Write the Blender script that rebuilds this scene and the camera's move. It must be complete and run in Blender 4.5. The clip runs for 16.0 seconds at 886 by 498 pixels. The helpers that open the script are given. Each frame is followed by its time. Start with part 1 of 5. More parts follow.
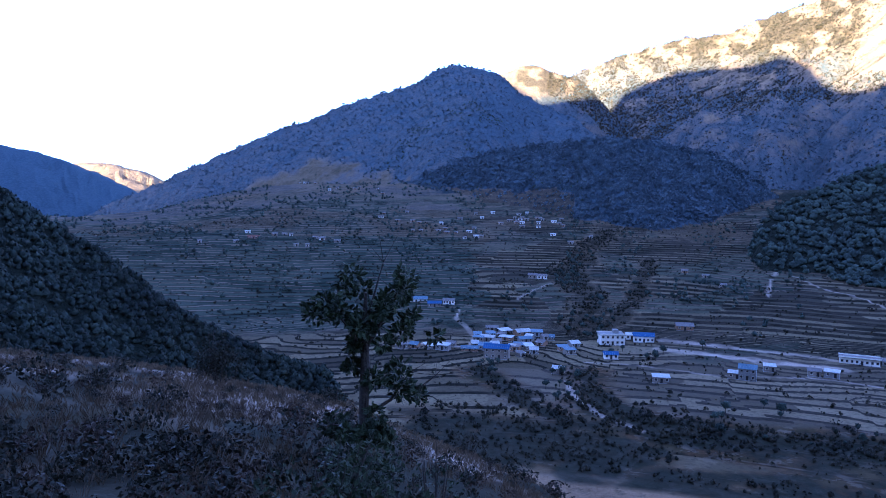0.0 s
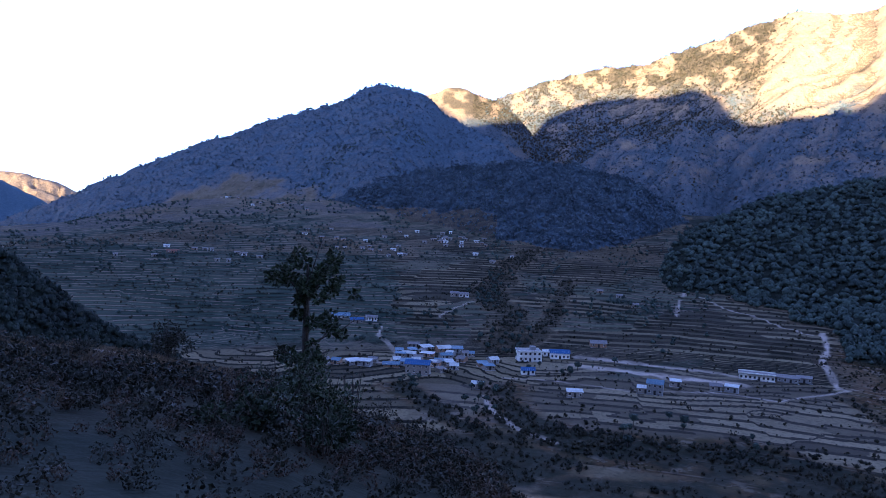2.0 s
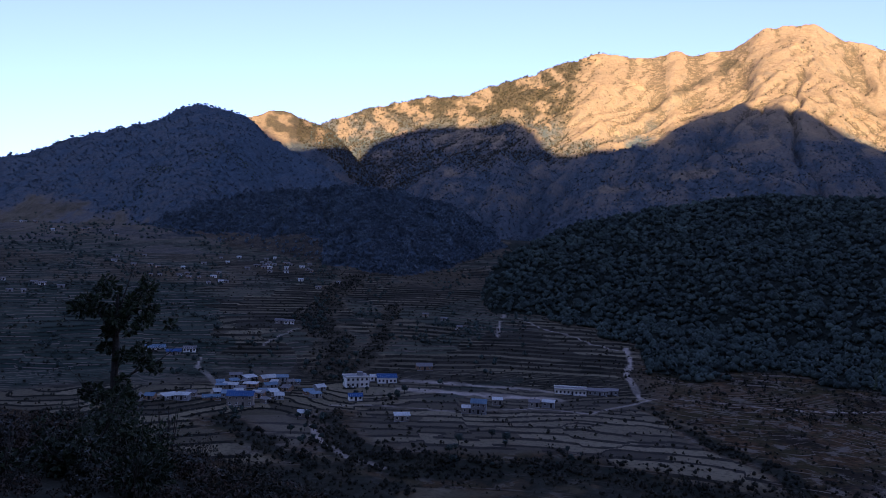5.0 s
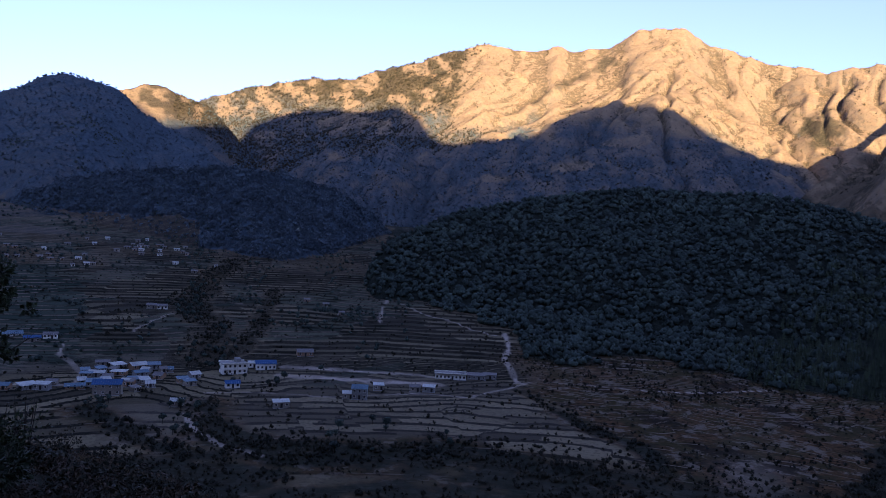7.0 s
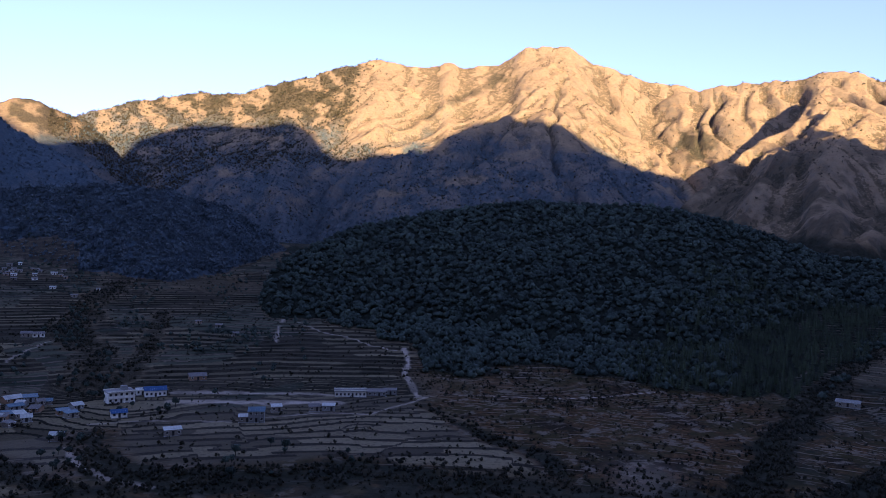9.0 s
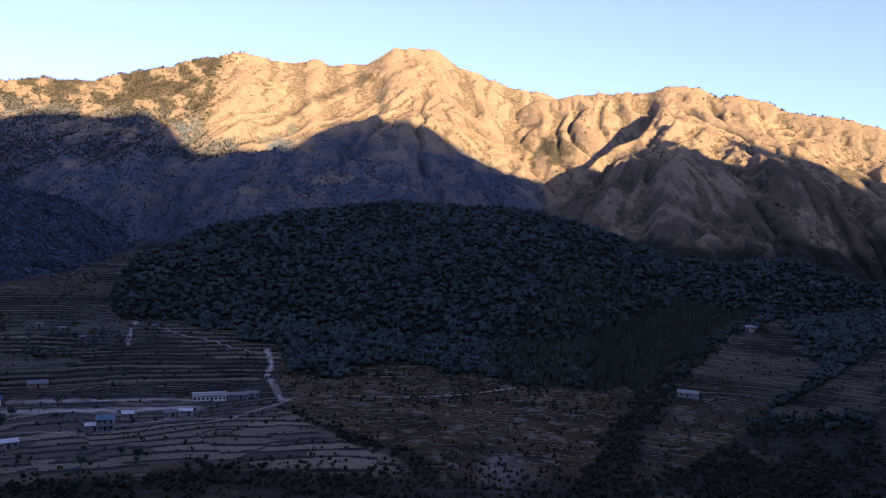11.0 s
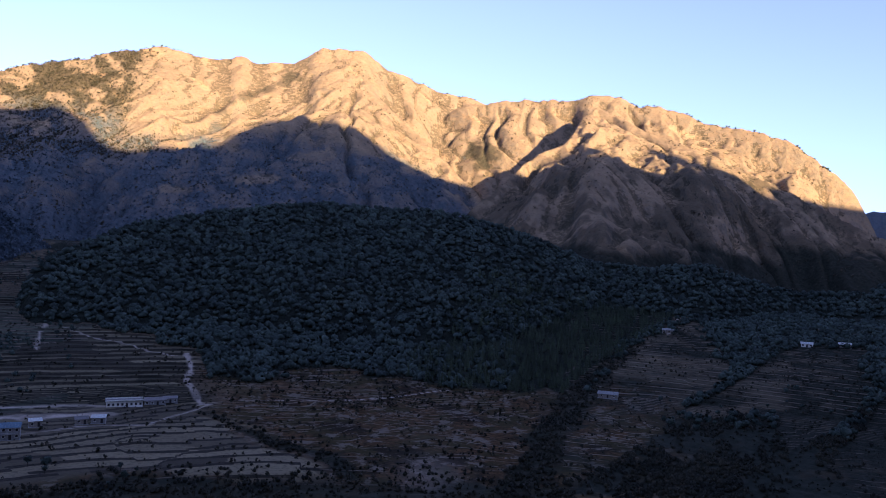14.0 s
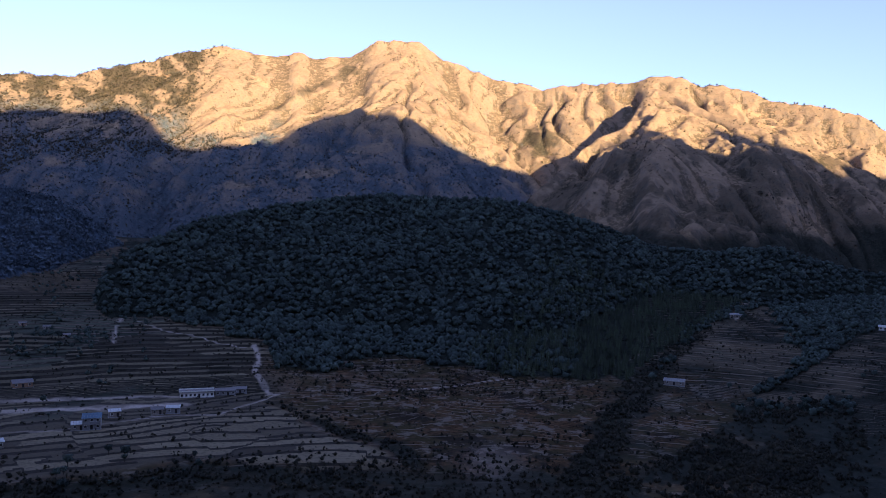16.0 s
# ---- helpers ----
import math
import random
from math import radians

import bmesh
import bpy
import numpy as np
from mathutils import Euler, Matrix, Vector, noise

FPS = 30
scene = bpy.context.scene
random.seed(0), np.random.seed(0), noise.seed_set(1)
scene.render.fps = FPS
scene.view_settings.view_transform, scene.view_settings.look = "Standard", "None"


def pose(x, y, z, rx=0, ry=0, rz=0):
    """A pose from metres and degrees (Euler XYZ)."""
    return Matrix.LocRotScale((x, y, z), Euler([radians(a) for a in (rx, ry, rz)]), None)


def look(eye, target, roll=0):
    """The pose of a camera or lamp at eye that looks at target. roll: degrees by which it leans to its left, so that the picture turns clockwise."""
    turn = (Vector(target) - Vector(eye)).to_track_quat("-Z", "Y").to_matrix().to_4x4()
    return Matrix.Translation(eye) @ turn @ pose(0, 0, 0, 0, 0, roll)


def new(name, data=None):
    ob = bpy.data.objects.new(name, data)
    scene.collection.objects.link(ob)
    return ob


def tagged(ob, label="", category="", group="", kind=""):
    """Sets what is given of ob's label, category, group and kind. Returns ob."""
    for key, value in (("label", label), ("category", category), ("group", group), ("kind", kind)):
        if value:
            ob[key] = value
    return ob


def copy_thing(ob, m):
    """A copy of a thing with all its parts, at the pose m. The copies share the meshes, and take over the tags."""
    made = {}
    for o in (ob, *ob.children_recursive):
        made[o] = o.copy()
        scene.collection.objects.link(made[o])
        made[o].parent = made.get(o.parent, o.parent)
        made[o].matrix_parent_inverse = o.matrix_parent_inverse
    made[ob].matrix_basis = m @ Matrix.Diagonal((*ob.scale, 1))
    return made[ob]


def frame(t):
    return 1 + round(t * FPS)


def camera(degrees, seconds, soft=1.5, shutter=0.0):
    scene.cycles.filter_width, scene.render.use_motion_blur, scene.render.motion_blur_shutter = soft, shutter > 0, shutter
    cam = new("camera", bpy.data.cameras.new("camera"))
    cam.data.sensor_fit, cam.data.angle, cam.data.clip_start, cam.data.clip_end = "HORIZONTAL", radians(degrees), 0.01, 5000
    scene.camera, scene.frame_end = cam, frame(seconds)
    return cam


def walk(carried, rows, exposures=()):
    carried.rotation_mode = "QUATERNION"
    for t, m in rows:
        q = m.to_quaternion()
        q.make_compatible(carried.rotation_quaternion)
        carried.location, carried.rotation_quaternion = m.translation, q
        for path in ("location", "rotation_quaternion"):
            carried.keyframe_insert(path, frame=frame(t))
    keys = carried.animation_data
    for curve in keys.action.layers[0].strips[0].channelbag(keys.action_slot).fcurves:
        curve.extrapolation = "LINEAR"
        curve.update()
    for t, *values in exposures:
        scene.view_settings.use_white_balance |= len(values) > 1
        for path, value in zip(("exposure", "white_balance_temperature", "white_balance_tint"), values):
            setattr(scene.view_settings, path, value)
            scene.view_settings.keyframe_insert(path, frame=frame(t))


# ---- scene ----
# The eye stands on a hillside; the valley floor lies about 80 m below it. Bearings run clockwise from the y axis.
EYE = 80.0
cam = camera(61.8, 16.0, 0.6)
ROWS = [  # seconds, metres ahead of the standpoint, yaw, pitch, roll
    (0, 7, 5.79, -3.93, -0.90),
    (0.5, 7, 4.60, -2.41, -1.26),
    (1, 7, 3.20, -2.34, -1.51),
    (1.5, 2.2, 2.47, -1.60, -1.42),
    (2, 0.0, -0.00, -2.31, -2.18),
    (2.5, 0.0, -1.89, -2.11, -2.18),
    (3, 0.0, -3.83, -0.96, -2.53),
    (3.5, 0.0, -6.81, -0.85, -2.60),
    (4, 0.0, -7.93, -1.06, -2.62),
    (4.5, 0.0, -9.82, -0.64, -1.47),
    (5, 0.0, -13.40, 0.11, -1.96),
    (5.2, 0.0, -14.90, -0.39, -2.18),
    (7.3, 0.0, -23.22, -0.43, -2.74),
    (7.5, 0.0, -23.84, 0.07, -2.39),
    (8, 0.0, -26.03, 0.26, -1.97),
    (8.2, 0.0, -27.11, 0.19, -1.96),
    (10.3, 0.0, -35.20, 1.83, -0.65),
    (10.5, 0.0, -36.43, 1.53, -0.72),
    (11, 0.0, -40.65, 1.13, -1.81),
    (11.5, 0.0, -43.62, 1.21, -2.61),
    (12, 0.0, -43.90, 1.21, -2.61),
    (12.5, 0.0, -46.03, 1.54, -2.46),
    (13, 0.0, -50.96, 0.97, -2.40),
    (13.5, 0.0, -48.09, 1.20, -1.79),
    (14, 0.0, -46.32, 1.56, -2.27),
    (14.5, 0.0, -45.95, 2.07, -1.74),
    (15, 0.0, -44.49, 2.11, -1.19),
    (15.5, 0.0, -43.76, 2.13, -0.90),
    (16, 0.0, -41.70, 0.58, -1.01),
]
LEAD = radians(7.5)
EXPOSURES = [(0, 3.6, 4400, 34), (0.5, 3.55, 4400, 34), (1.0, 3.5, 4450, 34), (1.5, 3.4, 4550, 34), (2.0, 3.2, 4680, 35), (2.5, 2.6, 4860, 37), (3.0, 2.05, 5020, 38),
             (3.5, 1.94, 5080, 38), (5.0, 2.05, 5100, 38), (7.5, 2.2, 5130, 38), (16.0, 2.26, 5150, 38)]
walk(cam, [(t, pose(-d * math.sin(LEAD), d * math.cos(LEAD), EYE + 0.045 * d, 90 + pitch, roll, yaw)) for t, d, yaw, pitch, roll in ROWS], EXPOSURES)

# ---- light ----
SUN_BEARING, SUN_HEIGHT = 198.0, 9.0
world = bpy.data.worlds.new("sky")
scene.world = world
world.use_nodes = True
wn = world.node_tree.nodes
sky = wn.new("ShaderNodeTexSky")
sky.sky_type = "NISHITA"
sky.sun_disc = False
sky.sun_elevation = radians(SUN_HEIGHT)
sky.sun_rotation = radians(SUN_BEARING)
sky.altitude = 1500
sky.air_density, sky.dust_density, sky.ozone_density = 0.9, 1.2, 3.0
veil = wn.new("ShaderNodeHueSaturation")  # thin winter haze pales the blue
veil.inputs["Saturation"].default_value = 0.66
world.node_tree.links.new(sky.outputs[0], veil.inputs["Color"])
world.node_tree.links.new(veil.outputs[0], wn["Background"].inputs[0])
wn["Background"].inputs[1].default_value = 0.072
sun_way = Vector((math.sin(radians(SUN_BEARING)) * math.cos(radians(SUN_HEIGHT)),
                  math.cos(radians(SUN_BEARING)) * math.cos(radians(SUN_HEIGHT)), math.sin(radians(SUN_HEIGHT))))
sun = new("sun", bpy.data.lights.new("sun", "SUN"))
sun.data.energy, sun.data.angle, sun.data.color = 4.8, radians(0.55), (1.0, 0.735, 0.26)
sun.matrix_world = look((0, 0, 900), Vector((0, 0, 900)) - sun_way)


# ---- materials ----
def material(name, rough=0.9, metal=0.0):
    m = bpy.data.materials.new(name)
    m.use_nodes = True
    nt = m.node_tree
    b = nt.nodes["Principled BSDF"]
    b.inputs["Roughness"].default_value = rough
    b.inputs["Metallic"].default_value = metal
    b.inputs["Specular IOR Level"].default_value = 0.2
    return m, nt, b


def node(nt, kind, **values):
    n = nt.nodes.new(kind)
    for key, value in values.items():
        if key == "blend":
            n.blend_type = value
        elif key == "op":
            n.operation = value
        elif key == "name_of":
            n.attribute_name = value
        else:
            n.inputs[key.replace("_", " ")].default_value = value
    return n


def mixed(nt, fac, a, b):
    """A colour mix; fac, a and b are sockets, colours or numbers."""
    n = nt.nodes.new("ShaderNodeMix")
    n.data_type = "RGBA"
    for socket, value in ((n.inputs[0], fac), (n.inputs[6], a), (n.inputs[7], b)):
        if hasattr(value, "is_output"):
            nt.links.new(value, socket)
        elif isinstance(value, tuple):
            socket.default_value = (*value, 1.0)
        else:
            socket.default_value = value
    return n.outputs[2]


def ramp(nt, value, low, high):
    n = nt.nodes.new("ShaderNodeMapRange")
    n.inputs[1].default_value, n.inputs[2].default_value = low, high
    nt.links.new(value, n.inputs[0])
    return n.outputs[0]


def times(nt, a, b, op="MULTIPLY"):
    n = nt.nodes.new("ShaderNodeMath")
    n.operation = op
    for socket, value in zip(n.inputs, (a, b)):
        if hasattr(value, "is_output"):
            nt.links.new(value, socket)
        else:
            socket.default_value = value
    return n.outputs[0]


def grain(nt, scale, detail=4.0, rough=0.6):
    geo = nt.nodes.new("ShaderNodeNewGeometry")
    n = node(nt, "ShaderNodeTexNoise", Scale=scale, Detail=detail, Roughness=rough)
    nt.links.new(geo.outputs["Position"], n.inputs["Vector"])
    return n.outputs[0]


def bumped(nt, b, height, strength, distance):
    n = node(nt, "ShaderNodeBump", Strength=strength, Distance=distance)
    nt.links.new(height, n.inputs["Height"])
    nt.links.new(n.outputs[0], b.inputs["Normal"])


LOW_STEP, HIGH_STEP = 0.36, 1.4  # heights of the terrace walls


def land_material():
    """Dry grass and soil; the cover attribute says where woods (r), tilled terraces (g) and bare pale earth (b) lie."""
    m, nt, b = material("land", 1.0)
    b.inputs["Specular IOR Level"].default_value = 0.04
    at = node(nt, "ShaderNodeAttribute", name_of="cover")
    sep = nt.nodes.new("ShaderNodeSeparateColor")
    nt.links.new(at.outputs["Color"], sep.inputs[0])
    geo = nt.nodes.new("ShaderNodeNewGeometry")
    up = nt.nodes.new("ShaderNodeSeparateXYZ")
    nt.links.new(geo.outputs["Normal"], up.inputs[0])
    coarse, middle, fine = grain(nt, 0.012, 6, 0.65), grain(nt, 0.07, 6, 0.7), grain(nt, 0.9, 4, 0.7)
    grass = mixed(nt, ramp(nt, middle, 0.35, 0.65), (0.255, 0.162, 0.088), (0.44, 0.305, 0.168))
    rock = mixed(nt, ramp(nt, fine, 0.3, 0.7), (0.12, 0.09, 0.06), (0.26, 0.205, 0.145))
    scrub = mixed(nt, ramp(nt, fine, 0.3, 0.7), (0.035, 0.032, 0.018), (0.09, 0.07, 0.04))
    steep = ramp(nt, up.outputs[2], 0.80, 0.62)
    c = mixed(nt, times(nt, steep, ramp(nt, middle, 0.42, 0.56)), grass, rock)
    c = mixed(nt, times(nt, times(nt, ramp(nt, coarse, 0.52, 0.62), ramp(nt, middle, 0.46, 0.54)), 0.35), c, scrub)
    c = mixed(nt, times(nt, ramp(nt, grain(nt, 0.17, 4, 0.7), 0.56, 0.64), 0.75), c, scrub)
    ways = nt.nodes.new("ShaderNodeMapping")
    nt.links.new(geo.outputs["Position"], ways.inputs["Vector"])
    ways.inputs["Rotation"].default_value = (0, 0, radians(28))
    ways.inputs["Scale"].default_value = (1.0, 0.3, 0.3)
    crags = node(nt, "ShaderNodeTexNoise", Scale=0.022, Detail=7.0, Roughness=0.62)
    crags.noise_type = "RIDGED_MULTIFRACTAL"
    nt.links.new(ways.outputs[0], crags.inputs["Vector"])
    crag = crags.outputs[0]
    c = mixed(nt, times(nt, ramp(nt, crag, 0.42, 0.18), 0.5), c, rock)
    broken = times(nt, times(nt, ramp(nt, grain(nt, 0.09, 5, 0.7), 0.36, 0.64), 0.45), times(nt, ramp(nt, grain(nt, 0.3, 3, 0.7), 0.36, 0.64), 0.5), "ADD")
    # hollows take scrub colour, which also stands in for gully shade
    hollow = times(nt, ramp(nt, times(nt, at.outputs["Alpha"], broken, "ADD"), 0.66, 0.46), 0.7)
    c = mixed(nt, hollow, c, scrub)
    kind = node(nt, "ShaderNodeAttribute", name_of="soil")
    soil = nt.nodes.new("ShaderNodeSeparateColor")
    nt.links.new(kind.outputs["Color"], soil.inputs[0])
    tread = mixed(nt, at.outputs["Alpha"], (0.042, 0.036, 0.023), (0.20, 0.165, 0.098))
    crop = mixed(nt, at.outputs["Alpha"], (0.016, 0.030, 0.022), (0.052, 0.066, 0.047))
    tread = mixed(nt, soil.outputs[0], tread, crop)
    tread = mixed(nt, times(nt, ramp(nt, grain(nt, 0.5, 5, 0.75), 0.48, 0.62), 0.55), tread, (0.04, 0.034, 0.024))
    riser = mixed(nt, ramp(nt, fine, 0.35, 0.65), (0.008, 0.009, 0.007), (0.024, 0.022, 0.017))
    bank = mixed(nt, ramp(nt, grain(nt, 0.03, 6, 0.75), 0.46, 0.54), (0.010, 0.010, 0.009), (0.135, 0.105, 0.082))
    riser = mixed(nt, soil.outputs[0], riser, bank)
    high = nt.nodes.new("ShaderNodeSeparateXYZ")
    nt.links.new(geo.outputs["Position"], high.inputs[0])
    level = times(nt, high.outputs[2], 10.0, "SUBTRACT")  # EYE - 70
    upper = times(nt, level, 0.0, "GREATER_THAN")
    size = times(nt, times(nt, upper, HIGH_STEP - LOW_STEP), LOW_STEP, "ADD")
    ph = node(nt, "ShaderNodeAttribute", name_of="phase")
    f = times(nt, times(nt, times(nt, level, size, "DIVIDE"), ph.outputs["Fac"], "SUBTRACT"), 1.0, "PINGPONG")
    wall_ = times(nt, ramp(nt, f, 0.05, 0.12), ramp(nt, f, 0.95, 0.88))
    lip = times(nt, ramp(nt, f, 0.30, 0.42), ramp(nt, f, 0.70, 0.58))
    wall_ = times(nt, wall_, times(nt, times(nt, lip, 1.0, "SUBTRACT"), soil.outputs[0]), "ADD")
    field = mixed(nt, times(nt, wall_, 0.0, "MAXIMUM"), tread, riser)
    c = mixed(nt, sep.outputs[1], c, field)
    heath = mixed(nt, ramp(nt, grain(nt, 0.35, 6, 0.75), 0.36, 0.64), (0.016, 0.011, 0.006), (0.115, 0.066, 0.030))
    heath = mixed(nt, times(nt, ramp(nt, middle, 0.45, 0.56), 0.75), heath, (0.034, 0.032, 0.013))
    heath = mixed(nt, times(nt, ramp(nt, grain(nt, 0.025, 6, 0.75), 0.53, 0.6), 0.8), heath, (0.014, 0.012, 0.009))
    heath = mixed(nt, times(nt, ramp(nt, grain(nt, 0.11, 6, 0.75), 0.54, 0.6), 0.75), heath, (0.17, 0.14, 0.105))
    heath = mixed(nt, times(nt, times(nt, lip, ramp(nt, grain(nt, 0.03, 4, 0.7), 0.42, 0.56)), 0.9), heath, (0.17, 0.138, 0.10))
    c = mixed(nt, soil.outputs[1], c, heath)
    floor = mixed(nt, ramp(nt, grain(nt, 0.2, 6, 0.75), 0.38, 0.66), (0.012, 0.016, 0.012), (0.033, 0.038, 0.028))
    # blue of distance haze is put into the far woods' colour
    hazy_canopy = mixed(nt, ramp(nt, grain(nt, 0.16, 5, 0.7), 0.36, 0.64), (0.046, 0.072, 0.098), (0.086, 0.120, 0.150))
    floor = mixed(nt, soil.outputs[2], floor, hazy_canopy)
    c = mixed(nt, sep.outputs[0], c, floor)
    edge = times(nt, times(nt, lip, soil.outputs[0]), ramp(nt, grain(nt, 0.03, 4, 0.7), 0.4, 0.54))
    c = mixed(nt, times(nt, edge, 0.75), c, (0.18, 0.147, 0.108))
    pale = mixed(nt, ramp(nt, fine, 0.3, 0.7), (0.31, 0.255, 0.20), (0.49, 0.41, 0.33))
    c = mixed(nt, sep.outputs[2], c, pale)
    nt.links.new(c, b.inputs["Base Color"])
    relief = times(nt, times(nt, grain(nt, 0.045, 9, 0.68), 7.0), times(nt, fine, 0.5), "ADD")
    relief = times(nt, relief, times(nt, crag, 9.0), "ADD")
    cuts = node(nt, "ShaderNodeTexNoise", Scale=0.075, Detail=5.0, Roughness=0.6)
    cuts.noise_type = "RIDGED_MULTIFRACTAL"
    nt.links.new(ways.outputs[0], cuts.inputs["Vector"])
    relief = times(nt, relief, times(nt, cuts.outputs[0], -3.5), "ADD")
    relief = times(nt, relief, times(nt, grain(nt, 0.24, 5, 0.7), 2.2), "ADD")
    lumpy = node(nt, "ShaderNodeBump", Strength=0.75, Distance=1.0)
    nt.links.new(relief, lumpy.inputs["Height"])
    smooth = times(nt, times(nt, 1.0, times(nt, sep.outputs[1], 0.9), "SUBTRACT"), times(nt, 1.0, times(nt, soil.outputs[1], 0.9), "SUBTRACT"))
    nt.links.new(times(nt, smooth, 0.95), lumpy.inputs["Strength"])
    nt.links.new(lumpy.outputs[0], b.inputs["Normal"])
    return m


def leaf_material(name, dark, light, rough=0.75, bump=1.3):
    m, nt, b = material(name, rough)
    geo = nt.nodes.new("ShaderNodeNewGeometry")
    c = mixed(nt, geo.outputs["Random Per Island"], dark, light)
    c = mixed(nt, ramp(nt, grain(nt, 0.05, 3), 0.35, 0.65), c, tuple(v * 0.6 for v in dark))
    nt.links.new(c, b.inputs["Base Color"])
    bumped(nt, b, grain(nt, bump, 4, 0.7), 0.9, 0.6 / bump)
    return m


def plain_material(name, dark, light, scale, rough=0.85, metal=0.0, bump=0.3):
    m, nt, b = material(name, rough, metal)
    g = grain(nt, scale, 5, 0.65)
    c = mixed(nt, ramp(nt, g, 0.3, 0.7), dark, light)
    c = mixed(nt, times(nt, ramp(nt, grain(nt, scale * 0.17, 4), 0.5, 0.72), 0.45), c, tuple(v * 0.6 for v in dark))
    nt.links.new(c, b.inputs["Base Color"])
    bumped(nt, b, g, bump, 0.05)
    return m


LAND = land_material()
OAK = leaf_material("oak_leaves", (0.044, 0.064, 0.053), (0.082, 0.108, 0.082))
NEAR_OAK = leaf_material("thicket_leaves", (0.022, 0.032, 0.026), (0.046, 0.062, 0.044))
# leaf colour of the far woods, with distance haze mixed in
HAZY_OAK = leaf_material("hazy_oak_leaves", (0.080, 0.110, 0.132), (0.118, 0.150, 0.170))
PINE = leaf_material("pine_needles", (0.030, 0.044, 0.022), (0.062, 0.078, 0.036))
RANGE_SHRUB = leaf_material("range_scrub_leaves", (0.04, 0.036, 0.022), (0.10, 0.08, 0.05))
SHRUB = leaf_material("shrub_leaves", (0.02, 0.022, 0.013), (0.06, 0.052, 0.03))
NEAR_LEAF = leaf_material("near_leaves", (0.020, 0.031, 0.013), (0.062, 0.082, 0.032), 0.5, 12.0)
DRY_LEAF = leaf_material("dry_leaves", (0.05, 0.034, 0.022), (0.12, 0.08, 0.045))
STRAW = leaf_material("straw", (0.115, 0.083, 0.048), (0.24, 0.178, 0.108), bump=12.0)
BARK = plain_material("bark", (0.035, 0.03, 0.024), (0.09, 0.075, 0.06), 14, 0.9, bump=0.8)
WHITEWASH = plain_material("whitewash", (0.76, 0.72, 0.63), (0.86, 0.83, 0.75), 1.2)
PLASTER = plain_material("plaster", (0.20, 0.17, 0.135), (0.33, 0.285, 0.23), 1.5)
MUD = plain_material("mud_wall", (0.24, 0.15, 0.09), (0.36, 0.23, 0.14), 2.0)
BRICK = plain_material("red_wall", (0.30, 0.15, 0.12), (0.40, 0.22, 0.17), 2.0)
BLUE_TIN = plain_material("blue_tin", (0.030, 0.075, 0.185), (0.05, 0.115, 0.25), 1.0, 0.6)
PALE_TIN = plain_material("pale_tin", (0.36, 0.37, 0.34), (0.60, 0.60, 0.55), 1.0, 0.6, 0.1)
SKY_TIN = plain_material("sky_tin", (0.09, 0.145, 0.19), (0.17, 0.24, 0.29), 1.0, 0.6, 0.1)
SLATE = plain_material("slate", (0.13, 0.12, 0.12), (0.25, 0.23, 0.21), 2.5)
CONCRETE = plain_material("concrete", (0.20, 0.195, 0.185), (0.34, 0.33, 0.315), 1.5)
DARK = plain_material("dark_opening", (0.02, 0.02, 0.022), (0.045, 0.042, 0.04), 3.0, 0.4)


# ---- terrain ----
TABLE = np.random.RandomState(7).uniform(-1, 1, (256, 256))


def wave(x, y, shift=0):
    """Smooth value noise between -1 and 1."""
    xi, yi = np.floor(x).astype(int), np.floor(y).astype(int)
    u, v = x - xi, y - yi
    u, v = u * u * (3 - 2 * u), v * v * (3 - 2 * v)
    xi, yi = xi + 37 * shift, yi + 91 * shift
    a, b = TABLE[xi & 255, yi & 255], TABLE[(xi + 1) & 255, yi & 255]
    c, d = TABLE[xi & 255, (yi + 1) & 255], TABLE[(xi + 1) & 255, (yi + 1) & 255]
    return (a * (1 - u) + b * u) * (1 - v) + (c * (1 - u) + d * u) * v


def fractal(x, y, octaves=4, shift=0, gain=0.5):
    total, size = 0.0, 1.0
    for k in range(octaves):
        total = total + size * wave(x * 2 ** k, y * 2 ** k, shift + k)
        size *= gain
    return total


def ridged(x, y, octaves=3, shift=0):
    total, size = 0.0, 1.0
    for k in range(octaves):
        total = total + size * (1 - 2 * np.abs(wave(x * 2 ** k, y * 2 ** k, shift + k)))
        size *= 0.5
    return total


def step(x, low, high):
    t = np.clip((x - low) / (high - low), 0, 1)
    return t * t * (3 - 2 * t)


